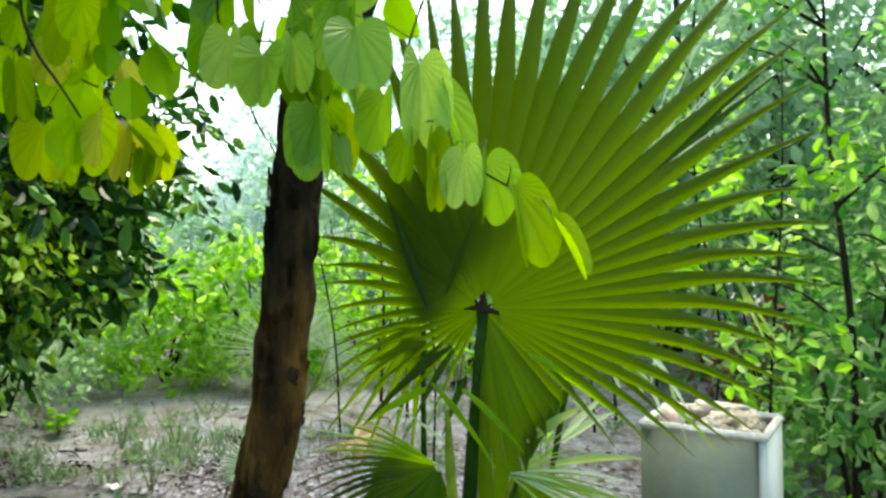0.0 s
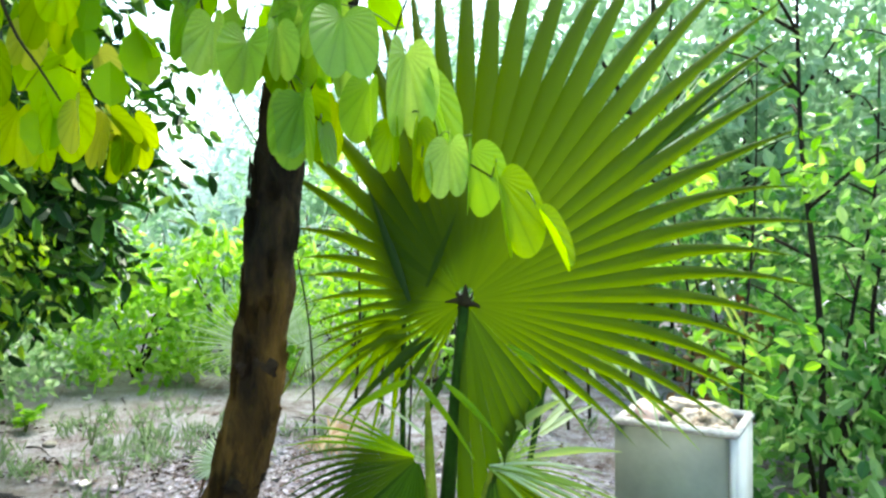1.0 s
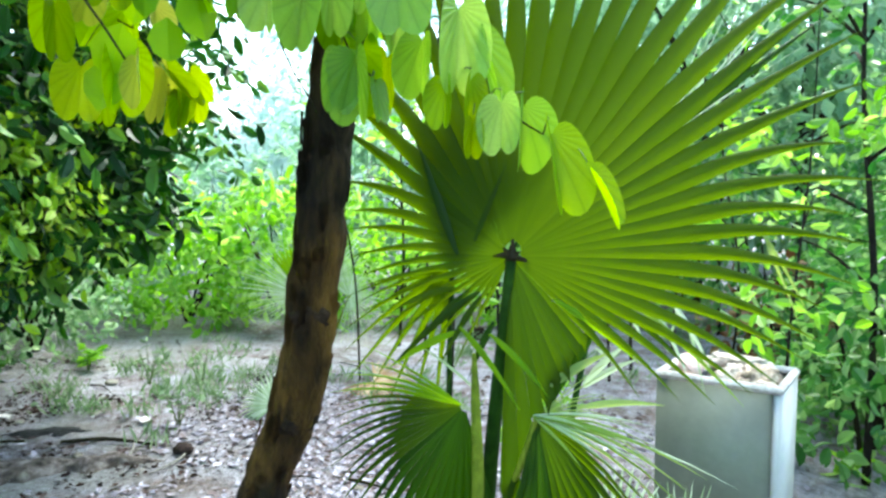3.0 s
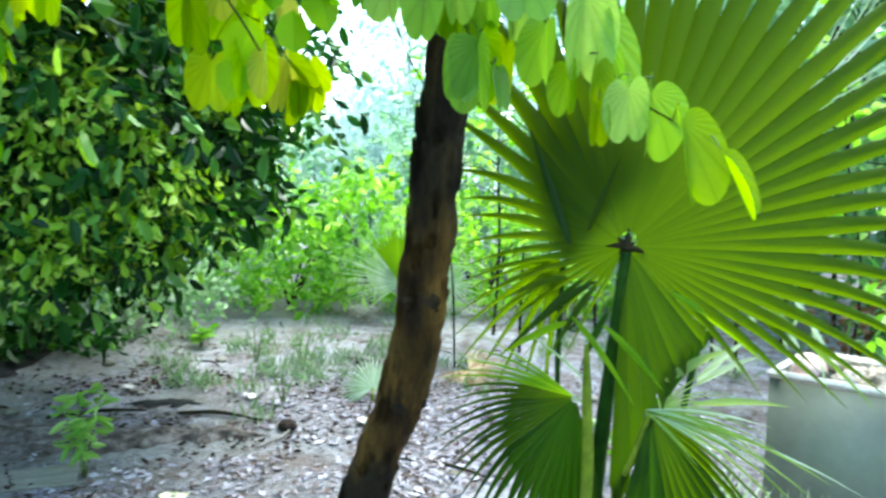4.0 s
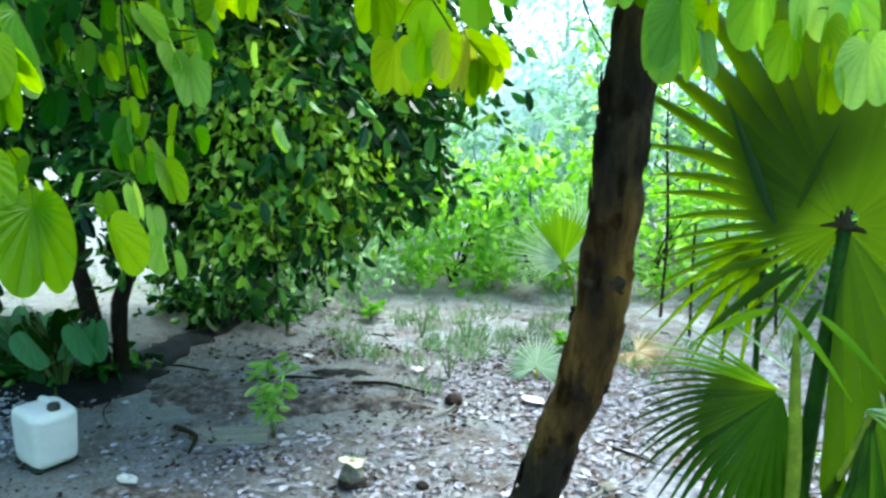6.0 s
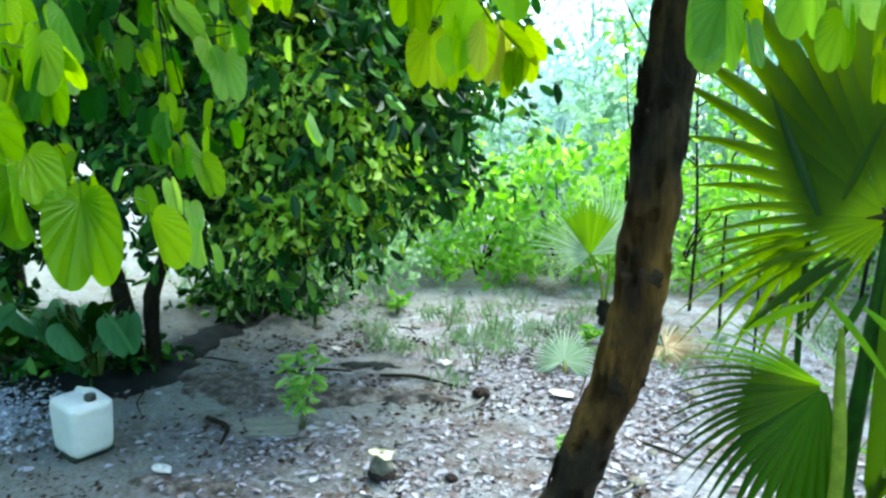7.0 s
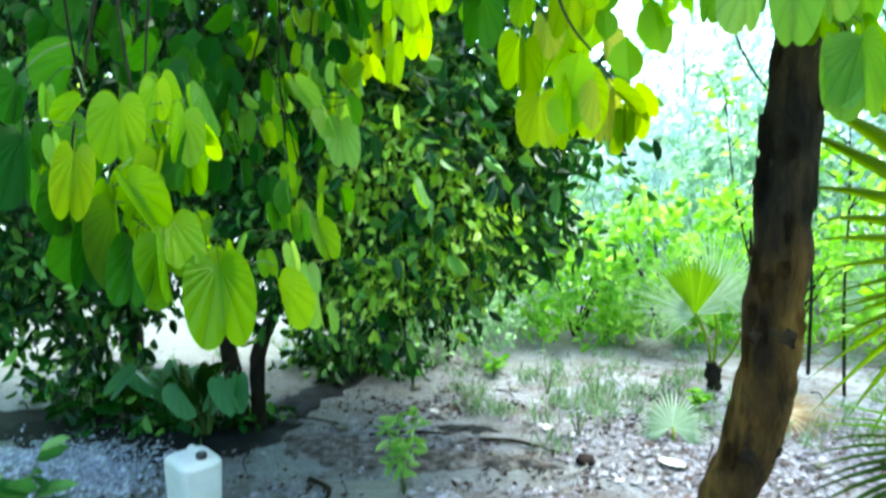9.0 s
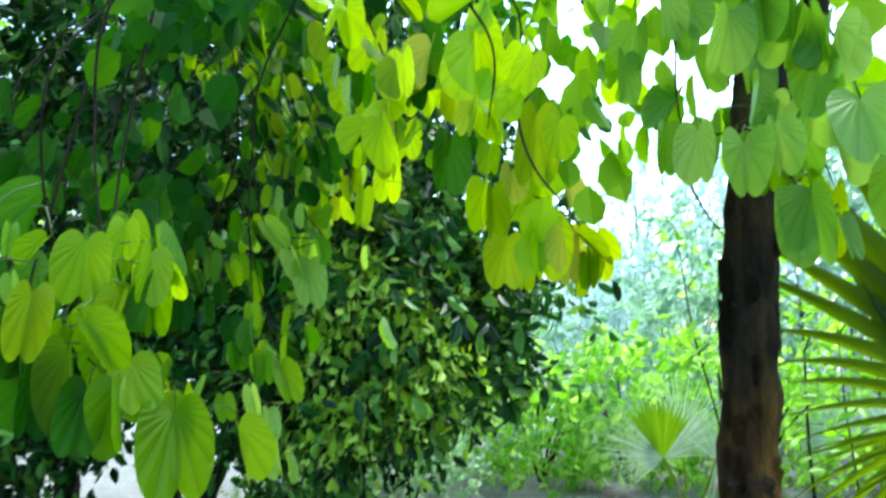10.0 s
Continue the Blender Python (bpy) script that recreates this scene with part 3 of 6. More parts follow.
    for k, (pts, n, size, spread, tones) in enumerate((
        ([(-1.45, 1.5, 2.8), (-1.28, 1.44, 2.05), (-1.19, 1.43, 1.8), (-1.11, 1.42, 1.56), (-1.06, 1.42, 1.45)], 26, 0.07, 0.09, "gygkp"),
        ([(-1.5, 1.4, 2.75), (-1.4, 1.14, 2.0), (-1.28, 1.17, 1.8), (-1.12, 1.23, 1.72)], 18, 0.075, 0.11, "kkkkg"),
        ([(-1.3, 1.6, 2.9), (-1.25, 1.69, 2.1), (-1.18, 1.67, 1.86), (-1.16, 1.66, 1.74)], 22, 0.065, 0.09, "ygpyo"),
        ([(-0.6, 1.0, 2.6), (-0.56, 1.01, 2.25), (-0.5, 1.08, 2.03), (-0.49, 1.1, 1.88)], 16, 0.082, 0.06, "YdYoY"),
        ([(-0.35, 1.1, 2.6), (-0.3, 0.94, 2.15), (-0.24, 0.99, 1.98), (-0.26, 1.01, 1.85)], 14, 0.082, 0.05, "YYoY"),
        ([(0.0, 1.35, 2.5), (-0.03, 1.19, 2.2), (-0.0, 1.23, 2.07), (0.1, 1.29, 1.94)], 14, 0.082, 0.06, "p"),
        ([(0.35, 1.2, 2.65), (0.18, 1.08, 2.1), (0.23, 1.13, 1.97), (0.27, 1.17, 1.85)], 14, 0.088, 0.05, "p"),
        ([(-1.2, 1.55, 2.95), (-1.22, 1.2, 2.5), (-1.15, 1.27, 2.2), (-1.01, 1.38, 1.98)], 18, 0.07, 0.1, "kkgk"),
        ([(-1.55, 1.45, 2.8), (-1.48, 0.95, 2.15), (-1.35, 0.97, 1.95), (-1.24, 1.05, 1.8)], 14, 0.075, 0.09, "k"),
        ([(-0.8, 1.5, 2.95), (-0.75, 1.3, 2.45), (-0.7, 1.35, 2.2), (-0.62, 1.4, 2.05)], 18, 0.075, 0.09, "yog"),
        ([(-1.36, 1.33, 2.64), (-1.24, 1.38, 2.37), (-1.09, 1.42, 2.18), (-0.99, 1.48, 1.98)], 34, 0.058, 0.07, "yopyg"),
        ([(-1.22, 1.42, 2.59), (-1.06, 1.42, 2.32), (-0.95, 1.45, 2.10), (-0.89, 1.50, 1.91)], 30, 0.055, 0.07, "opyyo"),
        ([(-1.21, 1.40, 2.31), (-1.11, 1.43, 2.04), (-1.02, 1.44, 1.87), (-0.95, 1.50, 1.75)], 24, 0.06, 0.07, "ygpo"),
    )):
        leafy_branch(tree, pts, 0.0035, n, size, 40 + k, spread, 0.3, tones)
    for k, (pts, n, tones) in enumerate((([(-0.95, 0.95, 2.4), (-0.86, 0.78, 1.8), (-0.76, 0.72, 1.6), (-0.68, 0.74, 1.47)], 18, "gy"), ([(-1.0, 0.9, 2.4), (-0.95, 0.72, 1.75), (-0.9, 0.66, 1.58), (-0.82, 0.66, 1.45)], 14, "gk"))):
        leafy_branch(tree, pts, 0.003, n, 0.085, 70 + k, 0.05, 0.35, tones)
    # sprays that hang into view, leaf by leaf
    spray(tree, (-0.9, 0.85, 2.5), (0.6, -0.8, 0.1), (
        ((-0.603, 0.693, 1.433), (-0.574, 0.684, 1.301), 8, 1, "y"), ((-0.612, 0.714, 1.448), (-0.588, 0.715, 1.380), -20, 0.95, "y"), ((-0.616, 0.821, 1.395), (-0.588, 0.818, 1.294), 55, 1, "y"), ((-0.631, 0.624, 1.473), (-0.615, 0.614, 1.378), -25, 0.95, "y"),
        ((-0.659, 0.659, 1.495), (-0.624, 0.665, 1.418), 30, 1, "y"), ((-0.639, 0.575, 1.551), (-0.588, 0.591, 1.474), 35, 0.85, "y"), ((-0.688, 0.622, 1.465), (-0.680, 0.607, 1.365), 10, 0.85, "g"), ((-0.714, 0.606, 1.523), (-0.699, 0.588, 1.388), -30, 0.7, "y"),
        ((-0.769, 0.602, 1.495), (-0.765, 0.582, 1.386), 45, 0.9, "k"), ((-0.664, 0.650, 1.584), (-0.668, 0.633, 1.513), 0, 1.1, "o"), ((-0.703, 0.619, 1.668), (-0.697, 0.602, 1.568), 12, 1, "y")), 1)
    spray(tree, (-0.9, 0.85, 2.5), (0.6, -0.8, 0.1), (
        ((-0.746, 0.592, 1.665), (-0.765, 0.570, 1.618), -10, 0.9, "y"), ((-0.706, 0.683, 1.697), (-0.701, 0.673, 1.634), 10, 1, "y"), ((-0.667, 0.699, 1.655), (-0.662, 0.683, 1.565), 50, 0.8, "y"), ((-0.671, 0.712, 1.613), (-0.670, 0.694, 1.526), -50, 0.9, "g"),
        ((-0.845, 0.594, 1.689), (-0.838, 0.588, 1.636), 30, 0.9, "p"), ((-0.829, 0.589, 1.618), (-0.814, 0.589, 1.569), -20, 0.9, "p"), ((-0.719, 0.558, 1.593), (-0.714, 0.540, 1.491), 25, 0.85, "o"), ((-0.761, 0.512, 1.617), (-0.745, 0.500, 1.507), -15, 1, "k"),
        ((-0.753, 0.623, 1.546), (-0.759, 0.608, 1.495), 40, 0.8, "y"), ((-0.752, 0.682, 1.543), (-0.752, 0.672, 1.494), -40, 0.9, "g"), ((-0.774, 0.518, 1.683), (-0.760, 0.511, 1.609), 20, 1, "k")), 2)
    spray(tree, (-1.3, 1.6, 2.9), (0.6, -0.8, 0.1), (
        ((-0.933, 1.178, 1.594), (-0.923, 1.172, 1.531), 20, 0.8, "g"), ((-0.925, 1.175, 1.552), (-0.909, 1.168, 1.473), -35, 0.8, "g"), ((-0.916, 1.167, 1.489), (-0.905, 1.162, 1.432), 30, 0.75, "y"), ((-0.901, 1.187, 1.480), (-0.889, 1.180, 1.409), -10, 0.9, "g"),
        ((-0.876, 1.210, 1.457), (-0.836, 1.215, 1.362), 20, 0.8, "y"), ((-0.873, 1.119, 1.413), (-0.850, 1.117, 1.335), 0, 0.9, "p"), ((-0.837, 1.132, 1.368), (-0.820, 1.129, 1.303), 45, 0.9, "p"), ((-0.817, 1.135, 1.319), (-0.796, 1.129, 1.227), -25, 0.8, "p"),
        ((-0.792, 1.141, 1.276), (-0.778, 1.138, 1.215), 60, 0.7, "p"), ((-0.919, 1.087, 1.399), (-0.905, 1.084, 1.340), 10, 0.9, "g"), ((-0.954, 1.073, 1.435), (-0.960, 1.059, 1.386), -60, 0.7, "p")), 3)
    spray(tree, (-1.3, 1.6, 2.9), (0.6, -0.8, 0.1), (
        ((-1.186, 1.230, 1.740), (-1.176, 1.220, 1.660), 0, 1, "g"), ((-1.142, 1.256, 1.735), (-1.132, 1.244, 1.646), 40, 0.7, "g"), ((-1.101, 1.275, 1.698), (-1.073, 1.278, 1.632), 15, 0.85, "y"), ((-1.110, 1.258, 1.649), (-1.106, 1.251, 1.597), 0, 1, "k"),
        ((-1.234, 1.189, 1.688), (-1.202, 1.190, 1.597), -30, 1, "p"), ((-1.184, 1.206, 1.618), (-1.180, 1.190, 1.528), 10, 1, "k"), ((-1.144, 1.230, 1.611), (-1.132, 1.223, 1.542), 45, 0.9, "k"), ((-1.080, 1.261, 1.569), (-1.070, 1.253, 1.500), 10, 1, "k")), 4)
    spray(tree, (-0.8, 1.5, 2.95), (0.5, -0.85, 0.1), (
        ((-0.975, 1.254, 1.795), (-0.923, 1.271, 1.723), 20, 0.9, "p"), ((-0.907, 1.282, 1.723), (-0.871, 1.287, 1.638), -15, 1, "p"), ((-0.871, 1.299, 1.697), (-0.844, 1.289, 1.570), 25, 0.8, "p"), ((-0.864, 1.314, 1.749), (-0.841, 1.313, 1.677), 50, 0.8, "g")), 5)
    spray(tree, (-0.45, 1.1, 2.62), (0.4, -0.9, 0.0), (
        ((-0.386, 1.371, 1.725), (-0.389, 1.363, 1.605), 0, 1, "o"), ((-0.298, 1.354, 1.759), (-0.296, 1.343, 1.613), 20, 0.9, "Y"), ((-0.436, 1.381, 1.854), (-0.440, 1.372, 1.731), -20, 0.95, "Y"), ((-0.359, 1.407, 1.672), (-0.362, 1.402, 1.602), 35, 0.9, "Y"),
        ((-0.332, 1.441, 1.856), (-0.322, 1.433, 1.749), -10, 1, "Y"), ((-0.360, 1.351, 1.868), (-0.368, 1.345, 1.781), 15, 1, "d"), ((-0.236, 1.291, 1.727), (-0.227, 1.284, 1.631), -60, 0.8, "d"), ((-0.261, 1.410, 1.851), (-0.247, 1.404, 1.760), 30, 0.9, "d"),
        ((-0.257, 1.452, 1.733), (-0.191, 1.447, 1.661), 10, 0.8, "o"), ((-0.263, 1.451, 1.727), (-0.272, 1.443, 1.612), -40, 0.6, "d"), ((-0.237, 1.471, 1.720), (-0.235, 1.463, 1.612), 40, 0.6, "o")), 6)
    spray(tree, (-0.6, 1.0, 2.6), (0.4, -0.9, 0.0), (
        ((-0.663, 1.343, 1.915), (-0.677, 1.348, 1.825), 0, 1, "Y"), ((-0.622, 1.353, 2.014), (-0.631, 1.360, 1.918), 10, 1, "Y"), ((-0.687, 1.309, 2.077), (-0.700, 1.315, 1.979), -20, 0.9, "y"), ((-0.665, 1.254, 2.150), (-0.685, 1.260, 2.022), 10, 0.9, "g"),
        ((-0.532, 1.268, 2.153), (-0.548, 1.280, 1.998), -15, 0.8, "Y"), ((-0.383, 1.232, 2.167), (-0.402, 1.253, 1.928), 20, 0.55, "Y"), ((-0.373, 1.272, 1.907), (-0.376, 1.280, 1.836), -20, 1, "y"), ((-0.446, 1.230, 1.926), (-0.461, 1.240, 1.791), 25, 0.8, "g"),
        ((-0.267, 1.264, 1.964), (-0.288, 1.273, 1.809), 10, 0.9, "o"), ((-0.357, 1.236, 1.810), (-0.362, 1.247, 1.705), 15, 1, "o"), ((-0.748, 1.360, 1.871), (-0.761, 1.366, 1.773), 40, 0.7, "Y")), 7)
    spray(tree, (-0.2, 1.2, 2.55), (0.0, -1.0, 0.05), (
        ((0.114, 1.075, 1.795), (0.117, 1.068, 1.692), 10, 1, "p"), ((0.193, 1.090, 1.719), (0.201, 1.081, 1.604), -25, 1, "p"), ((0.168, 1.110, 1.718), (0.165, 1.103, 1.618), 25, 0.8, "p"), ((0.048, 1.128, 1.837), (0.048, 1.121, 1.737), -10, 1, "p"),
        ((-0.006, 1.160, 1.853), (-0.012, 1.153, 1.763), 20, 1, "p"), ((0.227, 1.066, 1.671), (0.239, 1.061, 1.606), 50, 0.7, "p"), ((0.155, 1.077, 1.817), (0.162, 1.071, 1.731), 20, 0.9, "p")), 8)
    spray(tree, (0.3, 1.3, 2.6), (0.0, -1.0, 0.05), (
        ((0.255, 1.027, 1.822), (0.270, 1.019, 1.714), 15, 1.1, "p"), ((0.296, 1.051, 1.737), (0.296, 1.044, 1.643), -15, 1, "p"), ((0.347, 1.034, 1.783), (0.349, 1.024, 1.642), 20, 0.75, "p"), ((0.332, 1.016, 1.672), (0.333, 1.011, 1.596), -35, 0.8, "y"),
        ((0.368, 0.996, 1.674), (0.366, 0.991, 1.605), 35, 0.8, "o"), ((0.374, 0.992, 1.614), (0.374, 0.988, 1.557), 5, 1.1, "o"), ((0.411, 0.984, 1.645), (0.414, 0.978, 1.562), -20, 0.95, "p"), ((0.443, 1.004, 1.644), (0.443, 0.997, 1.540), 25, 0.9, "p"),
        ((0.476, 0.961, 1.605), (0.498, 0.952, 1.485), 38, 0.85, "y"), ((0.528, 0.937, 1.552), (0.571, 0.932, 1.476), 62, 0.75, "y"), ((0.373, 1.041, 1.745), (0.406, 1.033, 1.626), 60, 0.7, "p")), 9)
    spray(tree, (-0.1, 1.3, 2.5), (0.0, -1.0, 0.05), (
        ((0.179, 1.238, 1.758), (0.187, 1.232, 1.621), 15, 0.9, "y"), ((0.228, 1.226, 1.743), (0.220, 1.222, 1.627), -40, 0.85, "o"), ((0.130, 1.264, 1.849), (0.137, 1.259, 1.732), 5, 1, "y"), ((0.185, 1.222, 1.863), (0.193, 1.218, 1.750), -15, 1, "p"),
        ((0.091, 1.285, 1.858), (0.086, 1.282, 1.769), 30, 0.9, "p"), ((0.051, 1.288, 1.887), (0.049, 1.283, 1.787), -20, 0.95, "p"), ((0.234, 1.179, 1.816), (0.245, 1.174, 1.707), 20, 1, "p")), 10)
    spray(tree, (-0.45, 1.1, 2.62), (0.2, -1.0, 0.05), (
        ((-0.224, 1.489, 1.732), (-0.183, 1.485, 1.661), 15, 0.9, "o"), ((-0.269, 1.489, 1.687), (-0.274, 1.485, 1.589), 40, 0.8, "o"), ((-0.231, 1.488, 1.695), (-0.237, 1.485, 1.604), -30, 0.8, "y"),
        ((-0.297, 1.512, 1.745), (-0.260, 1.508, 1.675), 10, 0.9, "d"), ((-0.218, 1.518, 1.708), (-0.225, 1.515, 1.624), 50, 0.7, "o")), 11)
    # bare twig ends
    for pts in ([(-0.03, 1.38, 1.95), (-0.014, 1.376, 1.829), (0.016, 1.37, 1.744), (0.058, 1.366, 1.676), (0.102, 1.361, 1.603)], [(-0.24, 1.08, 1.95), (-0.199, 1.0, 1.829), (-0.172, 0.99, 1.764), (-0.136, 0.985, 1.716), (-0.104, 0.98, 1.672)]):
        part("twig", tube(bmesh.new(), pts, [0.003, 0.0022, 0.0014], 5, 0.1, 5), M_TWIG, tree)
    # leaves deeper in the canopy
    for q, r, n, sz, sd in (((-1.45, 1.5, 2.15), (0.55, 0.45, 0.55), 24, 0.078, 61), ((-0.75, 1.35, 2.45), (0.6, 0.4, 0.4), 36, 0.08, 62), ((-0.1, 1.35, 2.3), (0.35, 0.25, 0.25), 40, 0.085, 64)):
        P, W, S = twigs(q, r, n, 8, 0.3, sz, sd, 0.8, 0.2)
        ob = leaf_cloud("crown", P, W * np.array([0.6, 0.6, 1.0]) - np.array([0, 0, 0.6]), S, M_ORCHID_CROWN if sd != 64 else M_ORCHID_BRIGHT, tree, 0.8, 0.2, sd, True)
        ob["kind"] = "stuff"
    # unseen canopy overhead, added to shade the leaves and soil beneath
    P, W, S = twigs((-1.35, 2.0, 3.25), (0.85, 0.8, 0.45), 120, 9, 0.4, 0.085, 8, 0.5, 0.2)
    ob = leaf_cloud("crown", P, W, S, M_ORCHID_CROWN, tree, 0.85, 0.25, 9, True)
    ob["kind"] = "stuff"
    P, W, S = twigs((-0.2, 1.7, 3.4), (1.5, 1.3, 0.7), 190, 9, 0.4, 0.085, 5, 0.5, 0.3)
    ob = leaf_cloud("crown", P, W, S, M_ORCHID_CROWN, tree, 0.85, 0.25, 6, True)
    ob["kind"] = "stuff"


orchid_tree()


# ---- fan palms ----
def fan_leaf(petiole, hub, right, up, angles, reach, fuse, material, seed, sag=0.10, cup=0.06, pleat=0.55, pale=None):
    """The segments of one fan: joined near the hub, free and pointed outside, pleated all along."""
    rng = random.Random(seed)
    hub, U = Vector(hub), Vector(right).normalized()
    V = (Vector(up) - U * Vector(up).dot(U)).normalized()
    N = U.cross(V)
    if N.y > 0:
        N = -N
    for k, a in enumerate(angles):
        step = math.radians(angles[min(k + 1, len(angles) - 1)] - angles[max(k - 1, 0)]) / (2 if 0 < k < len(angles) - 1 else 1)
        th = math.radians(a)
        R0, f = reach(a), fuse(a)
        tail = rng.uniform(0.9, 1.1)
        out = U * math.cos(th) + V * math.sin(th)
        across = -U * math.sin(th) + V * math.cos(th)
        bm = bmesh.new()
        prev = None
        lean = rng.gauss(0, 0.015)
        stations = (0.03, 0.18, f * 0.6, f, f + (1 - f) * 0.25, f + (1 - f) * 0.5, f + (1 - f) * 0.75, 1.0)
        for s in sorted(stations):
            R = R0
            r = s * R if s <= f else (f + (s - f) * tail) * R
            if s <= f:
                half = r * math.tan(step / 2)
                fold = pleat * (s / f) ** 1.5
                free = 0.0
            else:
                free = (s - f) / (1 - f)
                half = f * R * math.tan(step / 2) * max(0.02, 1 - free ** 1.35)
                fold = pleat * (1 + 0.6 * free)
            c = hub + out * r + across * lean * free * R + N * (-cup * (r / 0.5) ** 2) - Vector((0, 0, 1)) * sag * (free ** 2) * R * (1.0 if out.z < 0.5 else 0.35)
            squeeze = 1 - 0.25 * free
            row = (bm.verts.new(c + across * half * squeeze - N * half * fold), bm.verts.new(c + N * half * fold), bm.verts.new(c - across * half * squeeze - N * half * fold))
            if prev:
                bm.faces.new((prev[0], prev[1], row[1], row[0]))
                bm.faces.new((prev[1], prev[2], row[2], row[1]))
            prev = row
        mat = pale(a) if pale else material
        part("segment", bm, mat, petiole)


def blade(parent, a, b, width, sag, material):
    """One narrow loose leaf strip, folded on its midrib, from its root to its hanging tip."""
    a, b = Vector(a), Vector(b)
    way = (b - a).normalized()
    across = way.cross(Vector((0.15, -1, 0.2))).normalized()
    face = across.cross(way)
    bm = bmesh.new()
    prev = None
    for k in range(9):
        t = k / 8
        c = a.lerp(b, t) + Vector((0, 0, sag * (4 * t * (1 - t)) * (b - a).length))
        half = width * 0.5 * min(1.0, 0.35 + 2.2 * t) * max(0.03, 1 - t ** 2.2)
        row = (bm.verts.new(c + across * half), bm.verts.new(c + face * half * 0.5), bm.verts.new(c - across * half))
        if prev:
            bm.faces.new((prev[0], prev[1], row[1], row[0]))
            bm.faces.new((prev[1], prev[2], row[2], row[1]))
        prev = row
    return part("segment", bm, material, parent)


def petiole_of(palm, points, radii, material, label=""):
    return part("petiole", tube(bmesh.new(), points, radii, 8, 0.05, 8), material, palm, label)


def span(a, b, n):
    return [a + (b - a) * k / (n - 1) for k in range(n)]


def piecewise(table):
    def f(a):
        for (a0, v0), (a1, v1) in zip(table, table[1:]):
            if a <= a1:
                return v0 + (v1 - v0) * max(0.0, (a - a0) / (a1 - a0))
        return table[-1][1]
    return f


def fan_palm():
    palm = empty("fan_palm", (0.44, 1.45, 0), "young fan palm with one huge bright green fan leaf", "palm")
    inv = palm.matrix_world.inverted()

    def stem(points, radii, mat, label=""):
        ob = petiole_of(palm, points, radii, mat, label)
        ob.matrix_parent_inverse = inv
        return ob

    hub = (0.464, 1.36, 1.385)
    main = stem([(0.45, 1.46, -0.05), (0.442, 1.43, 0.5), (0.448, 1.39, 0.95), (0.457, 1.365, 1.2), (0.464, 1.352, 1.38)], [0.026, 0.019, 0.0155, 0.013, 0.010], M_PETIOLE, "dark green stalk")
    fan_leaf(main, hub, (0.95, -0.30, 0.0), (0, 0.18, 1), span(-86, -44, 9) + span(-38, 118, 29) + span(125, 246, 17),
             piecewise([(-86, 0.47), (-80, 0.40), (-75, 0.31), (-65, 0.258), (-54, 0.226), (-44, 0.215), (-38, 0.33), (-28, 0.42), (-20, 0.50), (0, 0.56), (30, 0.70), (45, 0.82), (60, 0.96), (90, 1.0), (125, 0.74), (160, 0.42), (180, 0.37), (205, 0.33), (246, 0.27)]),
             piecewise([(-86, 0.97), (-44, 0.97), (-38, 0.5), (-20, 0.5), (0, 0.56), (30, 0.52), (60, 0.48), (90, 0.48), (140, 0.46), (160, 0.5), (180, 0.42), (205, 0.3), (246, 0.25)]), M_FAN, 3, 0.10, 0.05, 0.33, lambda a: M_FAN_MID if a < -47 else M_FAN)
    # dark strips that paint the shadowed edges of the fan behind
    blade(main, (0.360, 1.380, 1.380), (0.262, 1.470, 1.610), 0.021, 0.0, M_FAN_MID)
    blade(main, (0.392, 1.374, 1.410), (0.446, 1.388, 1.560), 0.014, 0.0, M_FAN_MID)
    # the edge of the fan that folds back over itself below the hub, toned as shaded
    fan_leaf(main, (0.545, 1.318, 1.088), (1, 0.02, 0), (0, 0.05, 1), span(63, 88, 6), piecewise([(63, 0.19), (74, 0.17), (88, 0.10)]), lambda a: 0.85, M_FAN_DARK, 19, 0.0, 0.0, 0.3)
    bm = bmesh.new()
    for a, b in (((-0.036, 0, -0.002), (0.0, -0.004, 0.006)), ((0.038, -0.004, -0.010), (0.0, -0.004, 0.004)), ((0.002, 0, 0.034), (0.0, -0.006, 0.0)), ((-0.016, 0, 0.016), (0.0, -0.004, 0.0)), ((0.017, -0.002, 0.010), (0.0, -0.004, 0.0)), ((-0.012, 0, -0.014), (0.0, -0.004, 0.004))):
        tube(bm, [Vector(hub) + Vector(a), Vector(hub) + (Vector(a) + Vector(b)) / 2 + Vector((0, -0.008, 0)), Vector(hub) + Vector(b) + Vector((0, -0.006, -0.004))], [0.0015, 0.006, 0.011], 7, 0.4, 4, a[0] * 90)
    part("ligule", bm, M_HAST, main, "dark dry tuft where the fan joins its stalk")
    # a second fan close behind, its hub a little lower
    second = stem([(0.42, 1.47, -0.03), (0.38, 1.48, 0.6), (0.355, 1.46, 1.1), (0.35, 1.42, 1.34)], [0.010, 0.007, 0.006, 0.005], M_PETIOLE)
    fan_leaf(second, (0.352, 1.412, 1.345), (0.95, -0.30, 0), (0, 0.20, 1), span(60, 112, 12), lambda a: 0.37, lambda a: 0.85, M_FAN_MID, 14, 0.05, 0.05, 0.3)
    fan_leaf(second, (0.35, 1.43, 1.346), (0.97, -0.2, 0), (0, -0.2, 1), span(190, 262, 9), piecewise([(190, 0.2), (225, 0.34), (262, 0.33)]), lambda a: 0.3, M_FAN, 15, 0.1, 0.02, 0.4)
